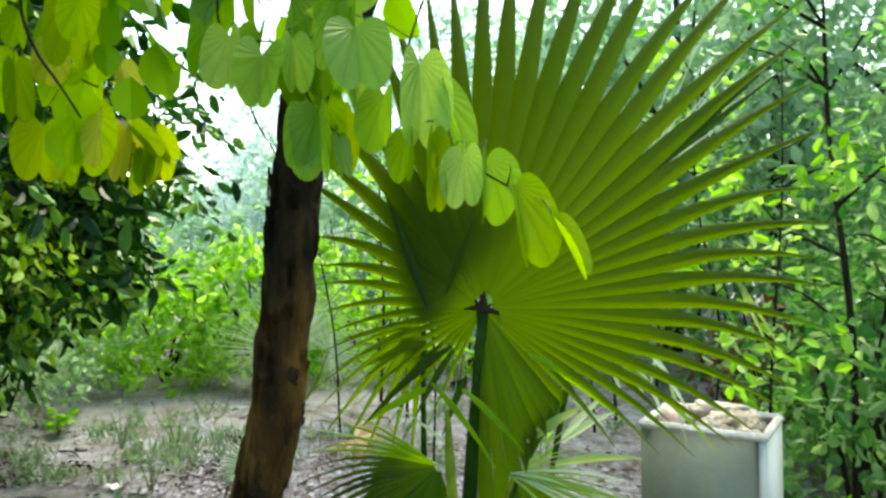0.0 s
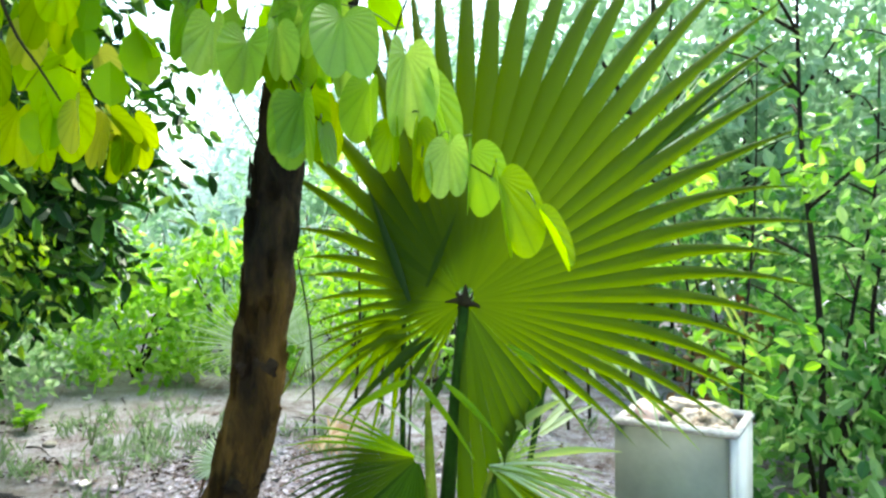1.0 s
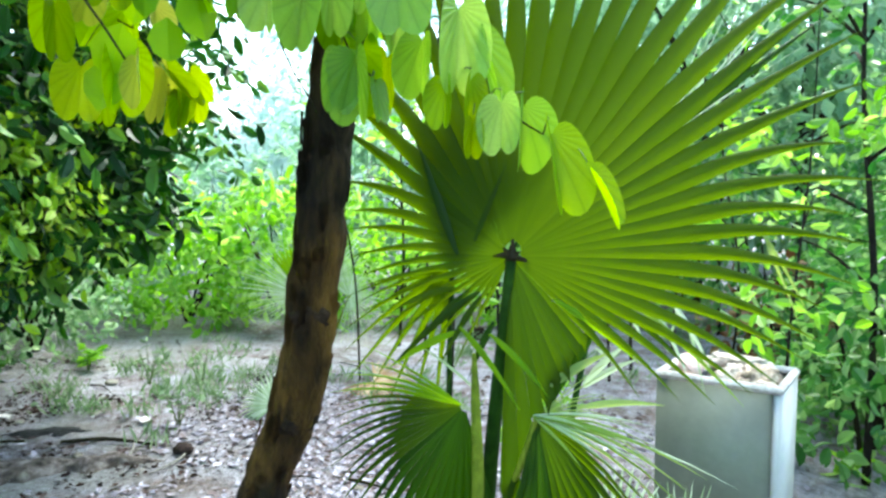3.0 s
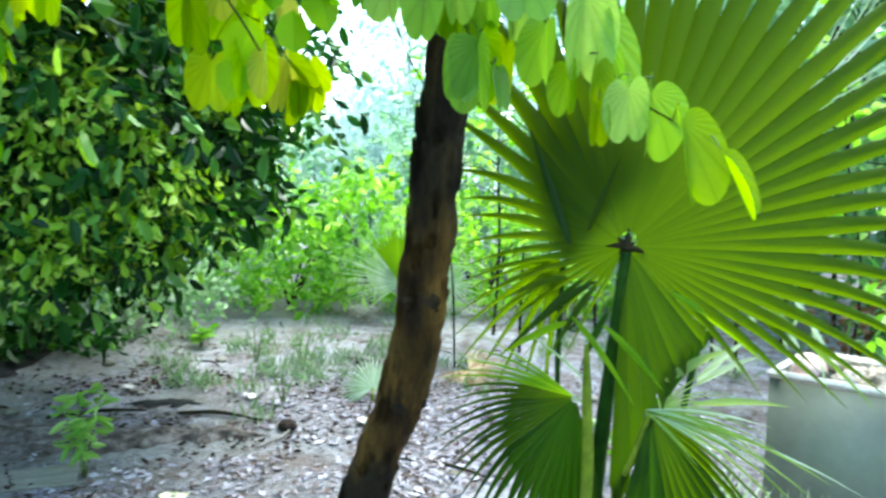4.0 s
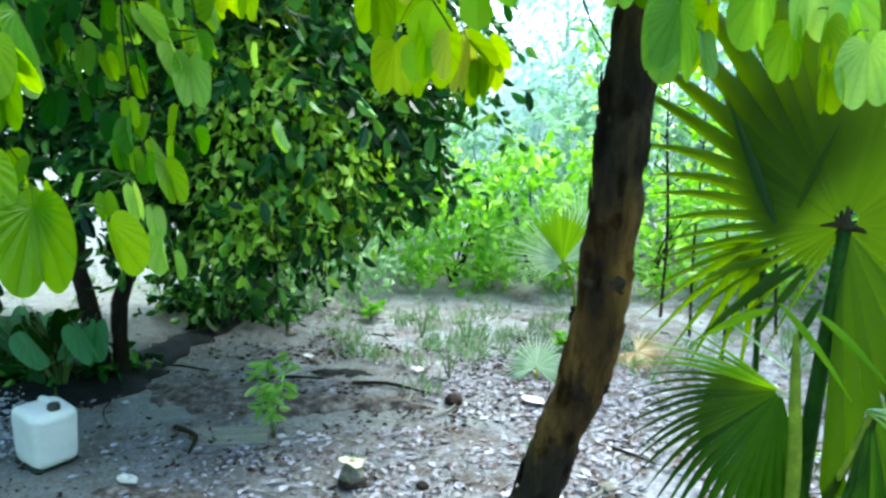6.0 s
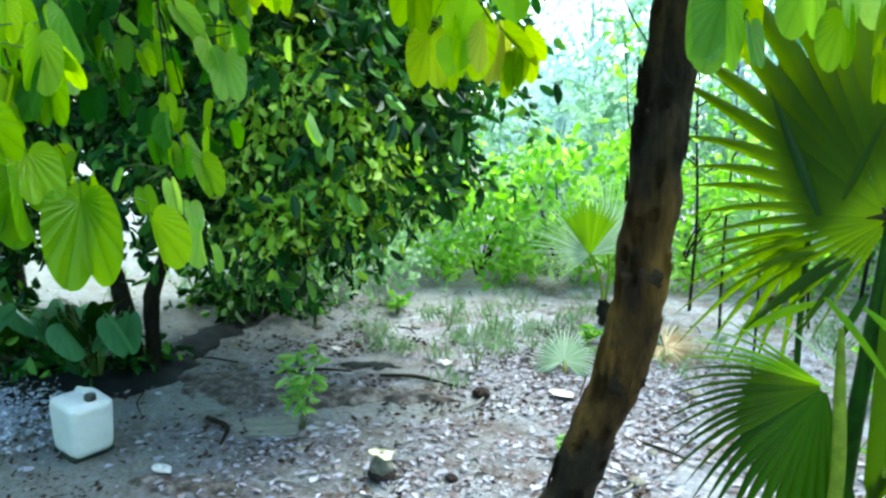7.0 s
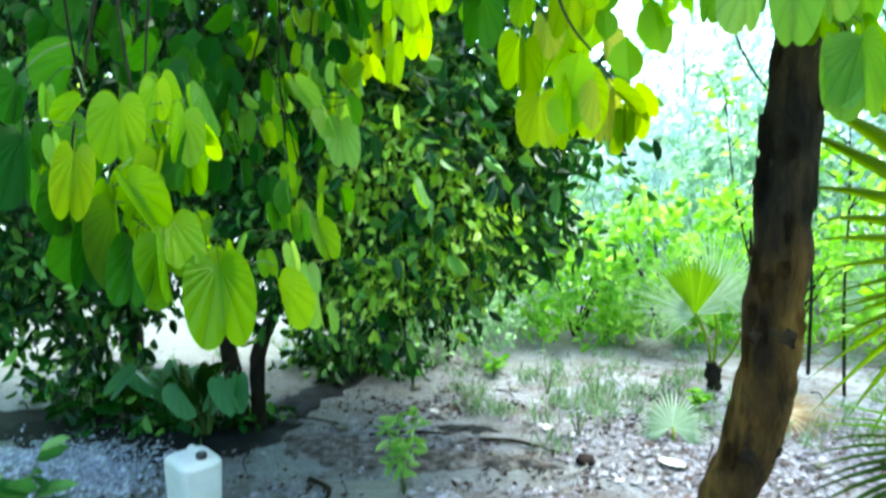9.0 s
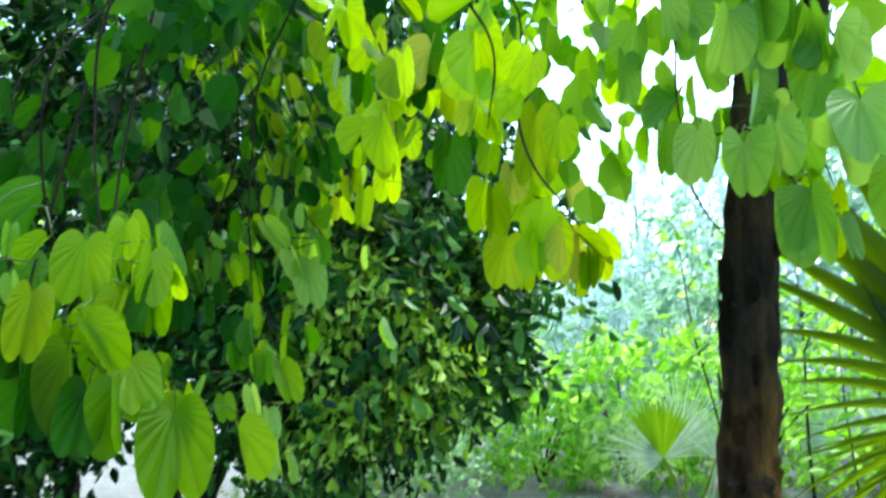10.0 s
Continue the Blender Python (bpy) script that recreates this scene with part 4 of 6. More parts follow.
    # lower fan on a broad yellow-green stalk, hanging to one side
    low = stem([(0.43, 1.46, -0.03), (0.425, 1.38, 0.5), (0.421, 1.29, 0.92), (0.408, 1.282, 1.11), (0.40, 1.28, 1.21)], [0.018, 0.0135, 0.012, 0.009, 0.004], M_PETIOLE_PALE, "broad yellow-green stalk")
    # bright to dark materials down the fan put light and shade into colour
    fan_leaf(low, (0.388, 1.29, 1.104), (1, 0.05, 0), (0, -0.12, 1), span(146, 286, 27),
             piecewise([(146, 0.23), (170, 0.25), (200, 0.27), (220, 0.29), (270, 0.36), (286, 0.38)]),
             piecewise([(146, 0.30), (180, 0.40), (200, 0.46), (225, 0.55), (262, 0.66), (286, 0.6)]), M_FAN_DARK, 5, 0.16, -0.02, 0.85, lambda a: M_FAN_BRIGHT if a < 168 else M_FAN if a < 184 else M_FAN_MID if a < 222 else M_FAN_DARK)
    # loose narrow strips that cross round the stalks
    for a, b, width, mat in (
        ((0.371, 1.277, 1.259), (0.490, 1.266, 1.109), 0.014, M_FAN_BRIGHT), ((0.426, 1.271, 1.250), (0.540, 1.263, 1.139), 0.014, M_FAN_BRIGHT), ((0.405, 1.321, 1.319), (0.244, 1.311, 1.166), 0.018, M_FAN_MID), ((0.386, 1.341, 1.318), (0.276, 1.332, 1.189), 0.014, M_FAN_MID),
        ((0.369, 1.326, 1.239), (0.237, 1.320, 1.161), 0.018, M_FAN_BRIGHT), ((0.409, 1.311, 1.314), (0.338, 1.301, 1.179), 0.015, M_FAN_MID), ((0.434, 1.298, 1.268), (0.392, 1.290, 1.158), 0.016, M_FAN_DARK), ((0.358, 1.352, 1.320), (0.237, 1.348, 1.267), 0.016, M_FAN)):
        blade(second, a, b, width, 0.05, mat)
    for a, b, width, mat in (
        ((0.403, 1.325, 1.088), (0.141, 1.330, 1.155), 0.006, M_FAN_SILVER), ((0.402, 1.305, 1.091), (0.189, 1.308, 1.125), 0.007, M_FAN_SILVER), ((0.419, 1.356, 1.108), (0.277, 1.364, 1.207), 0.006, M_FAN_SILVER)):
        blade(low, a, b, width, 0.04, mat)
    for a, b, width, mat in (
        ((0.545, 1.311, 1.313), (0.715, 1.302, 1.197), 0.016, M_FAN_BRIGHT), ((0.681, 1.370, 1.294), (0.829, 1.361, 1.174), 0.015, M_FAN_MID), ((0.716, 1.400, 1.296), (0.949, 1.386, 1.100), 0.014, M_FAN_PALE)):
        blade(main, a, b, width, 0.04, mat)
    # another fan that opens to the other side, outer strips pale, lower ones shade-toned
    side = stem([(0.45, 1.46, 0), (0.46, 1.38, 0.6), (0.48, 1.335, 0.9), (0.500, 1.312, 0.98), (0.526, 1.306, 1.085)], [0.015, 0.012, 0.009, 0.007, 0.005], M_PETIOLE_PALE, "thin yellow-green stalk")
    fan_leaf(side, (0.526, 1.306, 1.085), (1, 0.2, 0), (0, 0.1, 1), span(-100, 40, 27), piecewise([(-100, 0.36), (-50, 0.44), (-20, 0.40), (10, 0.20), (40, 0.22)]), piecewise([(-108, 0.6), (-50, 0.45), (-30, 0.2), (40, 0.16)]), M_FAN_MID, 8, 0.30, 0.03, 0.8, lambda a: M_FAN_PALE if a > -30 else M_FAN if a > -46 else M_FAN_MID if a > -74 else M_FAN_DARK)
    for a, b, width in (((0.545, 1.309, 1.144), (0.656, 1.314, 1.215), 0.022), ((0.603, 1.316, 1.104), (0.770, 1.317, 1.117), 0.016)):
        blade(side, a, b, width, 0.05, M_FAN_PALE)
    for a, b, width in (
        ((0.519, 1.297, 1.092), (0.757, 1.353, 1.061), 0.006), ((0.524, 1.291, 1.093), (0.622, 1.284, 1.075), 0.006), ((0.516, 1.295, 1.087), (0.715, 1.311, 1.035), 0.007),
        ((0.520, 1.299, 1.082), (0.806, 1.338, 1.001), 0.007), ((0.529, 1.303, 1.092), (0.873, 1.346, 0.962), 0.008), ((0.519, 1.307, 1.087), (0.762, 1.317, 0.984), 0.006),
        ((0.525, 1.303, 1.086), (0.677, 1.278, 0.999), 0.006), ((0.518, 1.301, 1.086), (0.611, 1.259, 1.007), 0.007), ((0.521, 1.308, 1.100), (0.835, 1.334, 0.942), 0.007),
        ((0.524, 1.307, 1.085), (0.652, 1.291, 1.031), 0.005), ((0.527, 1.297, 1.084), (0.945, 1.374, 0.934), 0.006)):
        blade(side, a, b, width, 0.03 + 3 * width, M_FAN_PALE if width > 0.006 else M_FAN_SILVER)
    # leaf standing behind, on edge, with pale upright segments
    back = stem([(0.50, 1.5, 0), (0.62, 1.6, 0.8), (0.76, 1.85, 1.35), (0.927, 2.05, 1.667)], [0.010, 0.008, 0.007, 0.006], M_PETIOLE)
    fan_leaf(back, (0.927, 2.05, 1.667), (1, 0.05, 0), (0, 0.1, 1), span(30, 70, 13), piecewise([(30, 0.5), (48, 0.72), (70, 0.6)]), lambda a: 0.16, M_FAN_SILVER, 11, 0.05, 0.04, 0.3)
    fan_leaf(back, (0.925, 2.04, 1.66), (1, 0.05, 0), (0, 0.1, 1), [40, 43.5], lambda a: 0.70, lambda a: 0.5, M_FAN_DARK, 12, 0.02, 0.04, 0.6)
    # withered pale strips that hang behind the great fan
    for a, b, width in (
        ((0.906, 1.787, 1.248), (1.026, 1.774, 1.065), 0.016), ((0.866, 1.786, 1.225), (0.966, 1.762, 1.043), 0.014), ((0.817, 1.737, 1.239), (0.899, 1.728, 1.116), 0.014),
        ((0.653, 1.525, 1.088), (0.747, 1.532, 1.185), 0.020), ((0.654, 1.525, 1.082), (0.773, 1.530, 1.151), 0.018), ((0.695, 1.630, 1.146), (0.771, 1.625, 1.083), 0.012),
        ((0.770, 1.737, 1.251), (0.835, 1.729, 1.141), 0.016), ((0.954, 1.837, 1.241), (0.929, 1.828, 1.121), 0.012), ((0.971, 1.833, 1.182), (1.031, 1.818, 0.984), 0.009)):
        blade(back, a, b, width, 0.06, M_FAN_SILVER)
    fan_leaf(back, (1.10, 1.75, 1.45), (1, 0, 0), (0, 0, 1), [-62, -55], lambda a: 0.28, lambda a: 0.3, M_FAN_PALE, 90, 0.1, 0.0, 0.5)
    return palm


fan_palm()


def small_palm(at, label, leaves, stump, seed, group=""):
    """leaves: (yaw, lean out, stalk, radius, material, from, to)"""
    palm = empty("fan_palm", (at[0], at[1], height(at[0], at[1])), label, "palm", group)
    if stump:
        bm = bmesh.new()
        tube(bm, [(0, 0, -0.05), (0.01, 0, stump * 0.5), (0, 0, stump)], [0.085, 0.10, 0.075], 12, 0.5, 6)
        part("stump", bm, M_SCAR, palm, "dark fibrous trunk base")
    for k, (yaw, out, stalk, radius, mat, a0, a1, face) in enumerate(leaves):
        y = math.radians(yaw)
        d = Vector((math.sin(y), math.cos(y), 0))
        tip = d * out + Vector((0, 0, stump * 0.8 + stalk))
        p = petiole_of(palm, [d * 0.02 + Vector((0, 0, stump * 0.5)), d * out * 0.4 + Vector((0, 0, stump * 0.8 + stalk * 0.55)), tip], [0.012, 0.009, 0.006], M_PETIOLE_PALE)
        f = math.radians(face)
        fan_leaf(p, tip, (math.cos(f), math.sin(f), 0), d * 0.7 + Vector((0, 0, 0.9)), span(a0, a1, 34), lambda a: radius, lambda a: 0.5, mat, seed + k, 0.2, 0.03, 0.5)
    return palm


def young_palm():
    x, y = -0.72, 5.25
    palm = empty("fan_palm", (x, y, height(x, y)), "young fan palm on a dark fibrous stump", "palm")
    part("stump", tube(bmesh.new(), [(0, 0, -0.05), (0.012, 0, 0.1), (0, 0, 0.2)], [0.05, 0.055, 0.035], 14, 0.8, 6), M_DARKBARK, palm, "dark fibrous trunk base")
    p = petiole_of(palm, [(0, 0, 0.1), (-0.03, -0.02, 0.35), (-0.11, -0.05, 0.56)], [0.014, 0.011, 0.008], M_PETIOLE_PALE)
    fan_leaf(p, (-0.11, -0.06, 0.55), (1, 0.1, 0), (0, 0.2, 1), span(58, 128, 15), piecewise([(58, 0.40), (95, 0.47), (128, 0.42)]), lambda a: 0.7, M_FAN_BRIGHT, 21, 0.05, 0.04, 0.4)
    fan_leaf(p, (-0.11, -0.05, 0.55), (1, 0.1, 0), (0, 0.2, 1), span(10, 60, 11), piecewise([(10, 0.36), (60, 0.52)]), lambda a: 0.35, M_FAN_SILVER, 27, 0.06, 0.04, 0.4)
    fan_leaf(p, (-0.11, -0.04, 0.55), (1, 0.1, 0), (0, 0.2, 1), span(105, 222, 27), piecewise([(105, 0.56), (170, 0.6), (222, 0.42)]), lambda a: 0.3, M_FAN_SILVER, 22, 0.06, 0.04, 0.4)
    q = petiole_of(palm, [(0, 0, 0.1), (0.02, 0.05, 0.4), (-0.02, 0.12, 0.62)], [0.013, 0.01, 0.007], M_PETIOLE_PALE)
    fan_leaf(q, (-0.02, 0.12, 0.62), (1, 0, 0), (0, 0.2, 1), span(10, 118, 26), piecewise([(10, 0.5), (60, 0.6), (118, 0.62)]), lambda a: 0.35, M_FAN_SILVER, 23, 0.08, 0.03, 0.4)
    q = petiole_of(palm, [(0, 0, 0.1), (0.14, -0.02, 0.3), (0.25, -0.05, 0.57)], [0.013, 0.01, 0.007], M_PETIOLE_PALE)
    fan_leaf(q, (0.25, -0.05, 0.57), (0.9, 0.3, 0), (0, 0.3, 1), span(-110, 150, 30), lambda a: 0.33, lambda a: 0.25, M_FAN_SILVER, 24, 0.12, 0.04, 0.4)


young_palm()
small_palm((-0.72, 4.06), "fan palm seedling spread flat on the soil", [
    (-20, 0.05, 0.08, 0.24, M_FAN_SILVER, -40, 220, 10)], 0, 31)
small_palm((0.55, 6.6), "pale young fan palm among saplings", [
    (-50, 0.25, 0.5, 0.42, M_FAN_SILVER, 20, 220, 10), (30, 0.2, 0.55, 0.42, M_FAN_SILVER, -30, 180, -10)], 0.1, 51)
small_palm((0.95, 1.95), "low pale fan palm beside the cabinet", [
    (-40, 0.12, 0.35, 0.34, M_FAN_SILVER, 10, 200, 0), (60, 0.15, 0.3, 0.34, M_FAN_SILVER, -40, 130, 0)], 0, 61)


# ---- cabinet with rubbish ----
def slab(bm, lo, hi, bev=0.004):
    r = bmesh.ops.create_cube(bm, size=1.0)
    for v in r["verts"]:
        v.co = Vector([lo[i] + (hi[i] - lo[i]) * (v.co[i] + 0.5) for i in range(3)])
    edges = list({e for v in r["verts"] for e in v.link_edges})
    bmesh.ops.bevel(bm, geom=edges, offset=bev, segments=2, affect="EDGES")
    return bm


def cabinet():
    w, d, h = 0.47, 0.38, 0.80
    cab = tagged(new("metal_cabinet"), "old grey metal cabinet without its lid, filled with rubbish", "cabinet")
    cab.matrix_world = pose(1.235, 2.80, -0.02, 0, -3.0, -34)
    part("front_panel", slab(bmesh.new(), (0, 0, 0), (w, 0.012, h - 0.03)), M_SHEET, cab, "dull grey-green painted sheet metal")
    # white tone stands for light on this face; front grey as in shade
    part("side_panel", slab(bmesh.new(), (w - 0.012, 0.014, 0), (w + 0.002, d, h - 0.03)), M_SHEET_PALE, cab, "side sheet metal, whitened for the light on it")
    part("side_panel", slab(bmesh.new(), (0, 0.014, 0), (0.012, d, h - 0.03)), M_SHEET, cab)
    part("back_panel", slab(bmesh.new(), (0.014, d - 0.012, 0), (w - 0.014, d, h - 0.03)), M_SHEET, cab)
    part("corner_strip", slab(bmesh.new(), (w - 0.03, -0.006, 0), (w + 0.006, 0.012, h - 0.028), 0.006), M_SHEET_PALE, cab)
    for lo, hi in (((-0.008, -0.008, h - 0.03), (w + 0.008, 0.022, h)), ((-0.008, d - 0.022, h - 0.03), (w + 0.008, d + 0.008, h)),
                   ((-0.008, 0.024, h - 0.028), (0.022, d - 0.024, h)), ((w - 0.022, 0.024, h - 0.028), (w + 0.008, d - 0.024, h))):
        part("rim", slab(bmesh.new(), lo, hi, 0.008), M_RIM, cab, "yellowed white plastic rim")
    part("lining", slab(bmesh.new(), (0.016, 0.016, h - 0.24), (w - 0.016, d - 0.016, h - 0.09)), M_CARTON, cab)
    at = cab.matrix_world

    def lump(name, place, size, mat, label, seed):
        bm = bmesh.new()
        bmesh.ops.create_icosphere(bm, subdivisions=4, radius=1)
        for v in bm.verts:
            n = noise.noise(v.co * 1.6 + Vector((seed, 0, 0))) * 0.35 + abs(noise.noise(v.co * 3.4 + Vector((0, seed, 0)))) * 0.4 - abs(noise.noise(v.co * 7 + Vector((0, 0, seed)))) * 0.22
            v.co = Vector((v.co.x * size[0], v.co.y * size[1], v.co.z * size[2])) * (1 + n)
        ob = new(name, mesh_of(name, bm, mat))
        ob.matrix_world = at @ pose(*place)
        tagged(ob, label, "rubbish", "rubbish in the cabinet")

    lump("plastic_bag", (0.25, 0.295, h + 0.002), (0.135, 0.06, 0.04), M_BAG, "puffed whitish plastic bag in the cabinet", 2)
    lump("plastic_bag", (0.355, 0.165, h - 0.018), (0.078, 0.085, 0.052), M_CARTON, "crumpled beige plastic bag in the cabinet", 5)
    lump("plastic_bag", (0.27, 0.19, h - 0.02), (0.06, 0.05, 0.04), M_BAG, "crumpled whitish plastic bag in the cabinet", 8)
    lump("plastic_bag", (0.24, 0.10, h - 0.028), (0.042, 0.045, 0.04), M_BAG, "small crumpled plastic bag in the cabinet", 11)
    lump("plastic_bag", (0.40, 0.07, h - 0.03), (0.045, 0.03, 0.03), M_BAG, "small white plastic scrap in the cabinet", 14)
    lump("plastic_bag", (0.32, 0.075, h - 0.035), (0.03, 0.03, 0.035), M_CARTON, "small beige scrap in the cabinet", 17)
    lump("food_wrapper", (0.165, 0.09, h - 0.02), (0.026, 0.03, 0.028), M_CAP, "small black wrapper among the rubbish", 20)
    bm = bmesh.new()
    tube(bm, [(0, 0, 0), (0.012, 0, 0.05), (0.03, 0.0, 0.11)], [0.045, 0.055, 0.06], 16, 0.04, 5)
    cup = new("foam_cup", mesh_of("foam_cup", bm, M_PINK))
    cup.matrix_world = at @ pose(0.08, 0.14, h - 0.05, 40, 15, 0)
    tagged(cup, "pinkish foam cup tipped over among the rubbish", "cup", "rubbish in the cabinet")


cabinet()


# ---- jerrycan ----
def jerrycan():
    x, y = -2.51, 2.08
    can = empty("jerrycan", (x, y, height(x, y)), "white plastic jerrycan with black cap standing on the soil", "jerrycan", "", -12)
    w, d, h = 0.235, 0.21, 0.285
    bm = bmesh.new()
    bmesh.ops.create_cube(bm, size=2.0)
    bmesh.ops.subdivide_edges(bm, edges=bm.edges[:], cuts=13, use_grid_fill=True)
    for v in bm.verts:
        c = v.co
        # moulded recesses on the side faces
        dent = 0.0
        if abs(c.z) < 0.6 and (abs(c.x) > 0.99 and abs(c.y) < 0.6 or abs(c.y) > 0.99 and abs(c.x) < 0.6):
            dent = 0.035
        k = (abs(c.x) ** 7 + abs(c.y) ** 7 + abs(c.z) ** 7) ** (1 / 7)
        c = c / k * (1 - dent)
        t = (c.z + 1) / 2
        taper = 0.92 + 0.08 * t
        top = 0.012 * abs(c.x + 0.3) if t > 0.9 else 0.0
        v.co = Vector((c.x * w / 2 * taper, c.y * d / 2 * taper, 0.012 + t * (h - 0.012) - top))
    part("body", bm, M_PLASTIC, can, "dented translucent white plastic")
    # dirt and the shadow under the can share one black slab
    bm = bmesh.new()
    slab(bm, (-w * 0.47, -d * 0.475, 0.0), (w * 0.42, d * 0.44, 0.03), 0.01)
    part("base", bm, M_CANFOOT, can, "black foot slab, part dirt and part ground shadow")
    bm = bmesh.new()
    tube(bm, [(0.066, 0.012, h - 0.014), (0.066, 0.012, h + 0.0), (0.066, 0.012, h + 0.014)], [0.027, 0.027, 0.024], 16, 0.02, 3)
    part("cap", bm, M_CAP, can, "black screw cap")
    bm = bmesh.new()
    tube(bm, [(-0.095, 0.03, h - 0.03), (-0.08, 0.03, h - 0.003), (-0.03, 0.03, h + 0.004), (0.02, 0.03, h - 0.004), (0.035, 0.03, h - 0.03)], [0.014, 0.013, 0.012, 0.013, 0.014], 10, 0.03, 5)
    part("handle", bm, M_PLASTIC, can)


jerrycan()


# ---- shade trees with dark crowns ----
def shade_tree(at, stems, crowns, label, seed, leaf=0.105, sprays=()):
    tree = empty("shade_tree", (at[0], at[1], height(at[0], at[1])), label, "tree", "shade trees")
    o = Vector(tree.location)
    for k, (pts, radii) in enumerate(stems):
        part("trunk", tube(bmesh.new(), [Vector(p) - o for p in pts], radii, 12, 0.16, 8, seed + k), M_DARKBARK, tree)
    for k, (c, r, count, mat, *own) in enumerate(crowns):
        lf = own[0] if own else leaf
        P, W, S = twigs(Vector(c) - o, r, int(count * 1.1), 10, 0.42, lf, seed + 10 + k, 0.6, 0.4)
        ob = leaf_cloud("crown", P, W, S, mat, tree, 0.45, 0.22, seed + k, True)
        ob["kind"] = "stuff"
    # brighter sprays that stand out from the crown: lit clumps, painted in paler leaf colour
    rng = np.random.default_rng(seed)
    for k, (c, r, count, mat, lf) in enumerate(sprays):
        P, W, S = [], [], []
        for j in range(count):
            d = rng.normal(size=3)
            d = d / np.linalg.norm(d) * (0.75 + 0.35 * rng.random())
            p, w, z = twigs(np.array(c) - np.array(o) + d * np.array(r), (0.09, 0.09, 0.12), int(rng.integers(3, 9)), 7, 0.26, lf, seed + 300 + 20 * k + j, 0.9, 0.1)
            P, W, S = P + [p], W + [w], S + [z]
        ob = leaf_cloud("foliage", np.concatenate(P), np.concatenate(W), np.concatenate(S), mat, tree, 0.5, 0.22, seed + 60 + k, True)
        ob["kind"] = "stuff"
    return tree


shade_tree((-3.13, 3.05), [
    ([(-3.22, 3.0, -0.05), (-3.24, 3.017, 0.115), (-3.333, 3.036, 0.44), (-3.424, 3.06, 0.79), (-3.45, 3.2, 1.5), (-3.2, 3.5, 2.6)], [0.075, 0.06, 0.055, 0.05, 0.045, 0.02]),
    ([(-3.11, 3.05, -0.05), (-3.122, 3.073, 0.17), (-3.152, 3.1, 0.41), (-3.138, 3.13, 0.533), (-3.06, 3.2, 0.8), (-2.85, 3.3, 1.5), (-2.5, 3.5, 2.3)], [0.06, 0.045, 0.052, 0.05, 0.042, 0.035, 0.02]),
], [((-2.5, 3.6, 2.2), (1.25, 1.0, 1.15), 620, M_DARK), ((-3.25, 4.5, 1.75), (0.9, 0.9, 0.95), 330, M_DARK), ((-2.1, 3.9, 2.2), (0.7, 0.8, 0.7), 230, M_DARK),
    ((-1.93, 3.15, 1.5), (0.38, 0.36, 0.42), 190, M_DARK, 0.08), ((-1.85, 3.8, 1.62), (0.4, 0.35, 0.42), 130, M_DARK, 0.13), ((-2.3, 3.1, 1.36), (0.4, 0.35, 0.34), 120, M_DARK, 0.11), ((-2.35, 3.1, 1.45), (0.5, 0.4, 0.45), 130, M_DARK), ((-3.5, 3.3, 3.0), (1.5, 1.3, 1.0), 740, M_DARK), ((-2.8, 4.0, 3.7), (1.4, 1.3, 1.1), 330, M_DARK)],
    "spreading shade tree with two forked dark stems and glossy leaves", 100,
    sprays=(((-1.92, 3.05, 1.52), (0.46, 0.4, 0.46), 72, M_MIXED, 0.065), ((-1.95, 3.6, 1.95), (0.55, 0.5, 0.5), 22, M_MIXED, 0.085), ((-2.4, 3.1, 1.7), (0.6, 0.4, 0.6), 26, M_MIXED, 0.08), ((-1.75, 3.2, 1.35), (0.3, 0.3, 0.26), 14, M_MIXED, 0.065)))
shade_tree((-5.0, 3.45), [
    ([(-5.0, 3.45, -0.05), (-5.02, 3.45, 0.7), (-4.95, 3.5, 1.6), (-4.8, 3.6, 2.8)], [0.1, 0.085, 0.075, 0.03]),
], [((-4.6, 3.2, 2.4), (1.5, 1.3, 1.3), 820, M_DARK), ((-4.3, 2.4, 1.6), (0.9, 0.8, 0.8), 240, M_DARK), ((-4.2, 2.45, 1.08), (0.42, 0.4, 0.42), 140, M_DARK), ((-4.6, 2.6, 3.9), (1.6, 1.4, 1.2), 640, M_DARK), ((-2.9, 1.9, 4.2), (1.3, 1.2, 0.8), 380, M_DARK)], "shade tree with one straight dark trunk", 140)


# ---- shrubs, saplings and woods behind ----
def shrub(at, radii, count, mat, label, seed, leaf=0.08, per=8, rich=True, name="shrub", category="shrub", group="shrubs at the edge", stems=5):
    z = height(at[0], at[1])
    sh = empty(name, (at[0], at[1], z), label, category, group)
    rng = random.Random(seed)
    for k in range(stems):
        a = rng.uniform(0, 6.3)
        e = Vector((math.cos(a) * radii[0] * 0.6, math.sin(a) * radii[1] * 0.6, radii[2] * rng.uniform(1.0, 1.7)))
        part("stem", tube(bmesh.new(), [(0, 0, -0.04), e * 0.5 + Vector((0, 0, 0.1)), e], [0.016, 0.011, 0.004], 6, 0.15, 4), M_TWIG, sh)
    P, W, S = twigs((0, 0, radii[2] * 0.95), radii, count, per, 0.32, leaf, seed, 0.3, 0.3)
    ok = P[:, 2] > 0.02
    ob = leaf_cloud("foliage", P[ok], W[ok], S[ok], mat, sh, 0.55, 0.22, seed, rich)
    ob["kind"] = "stuff"
    return sh


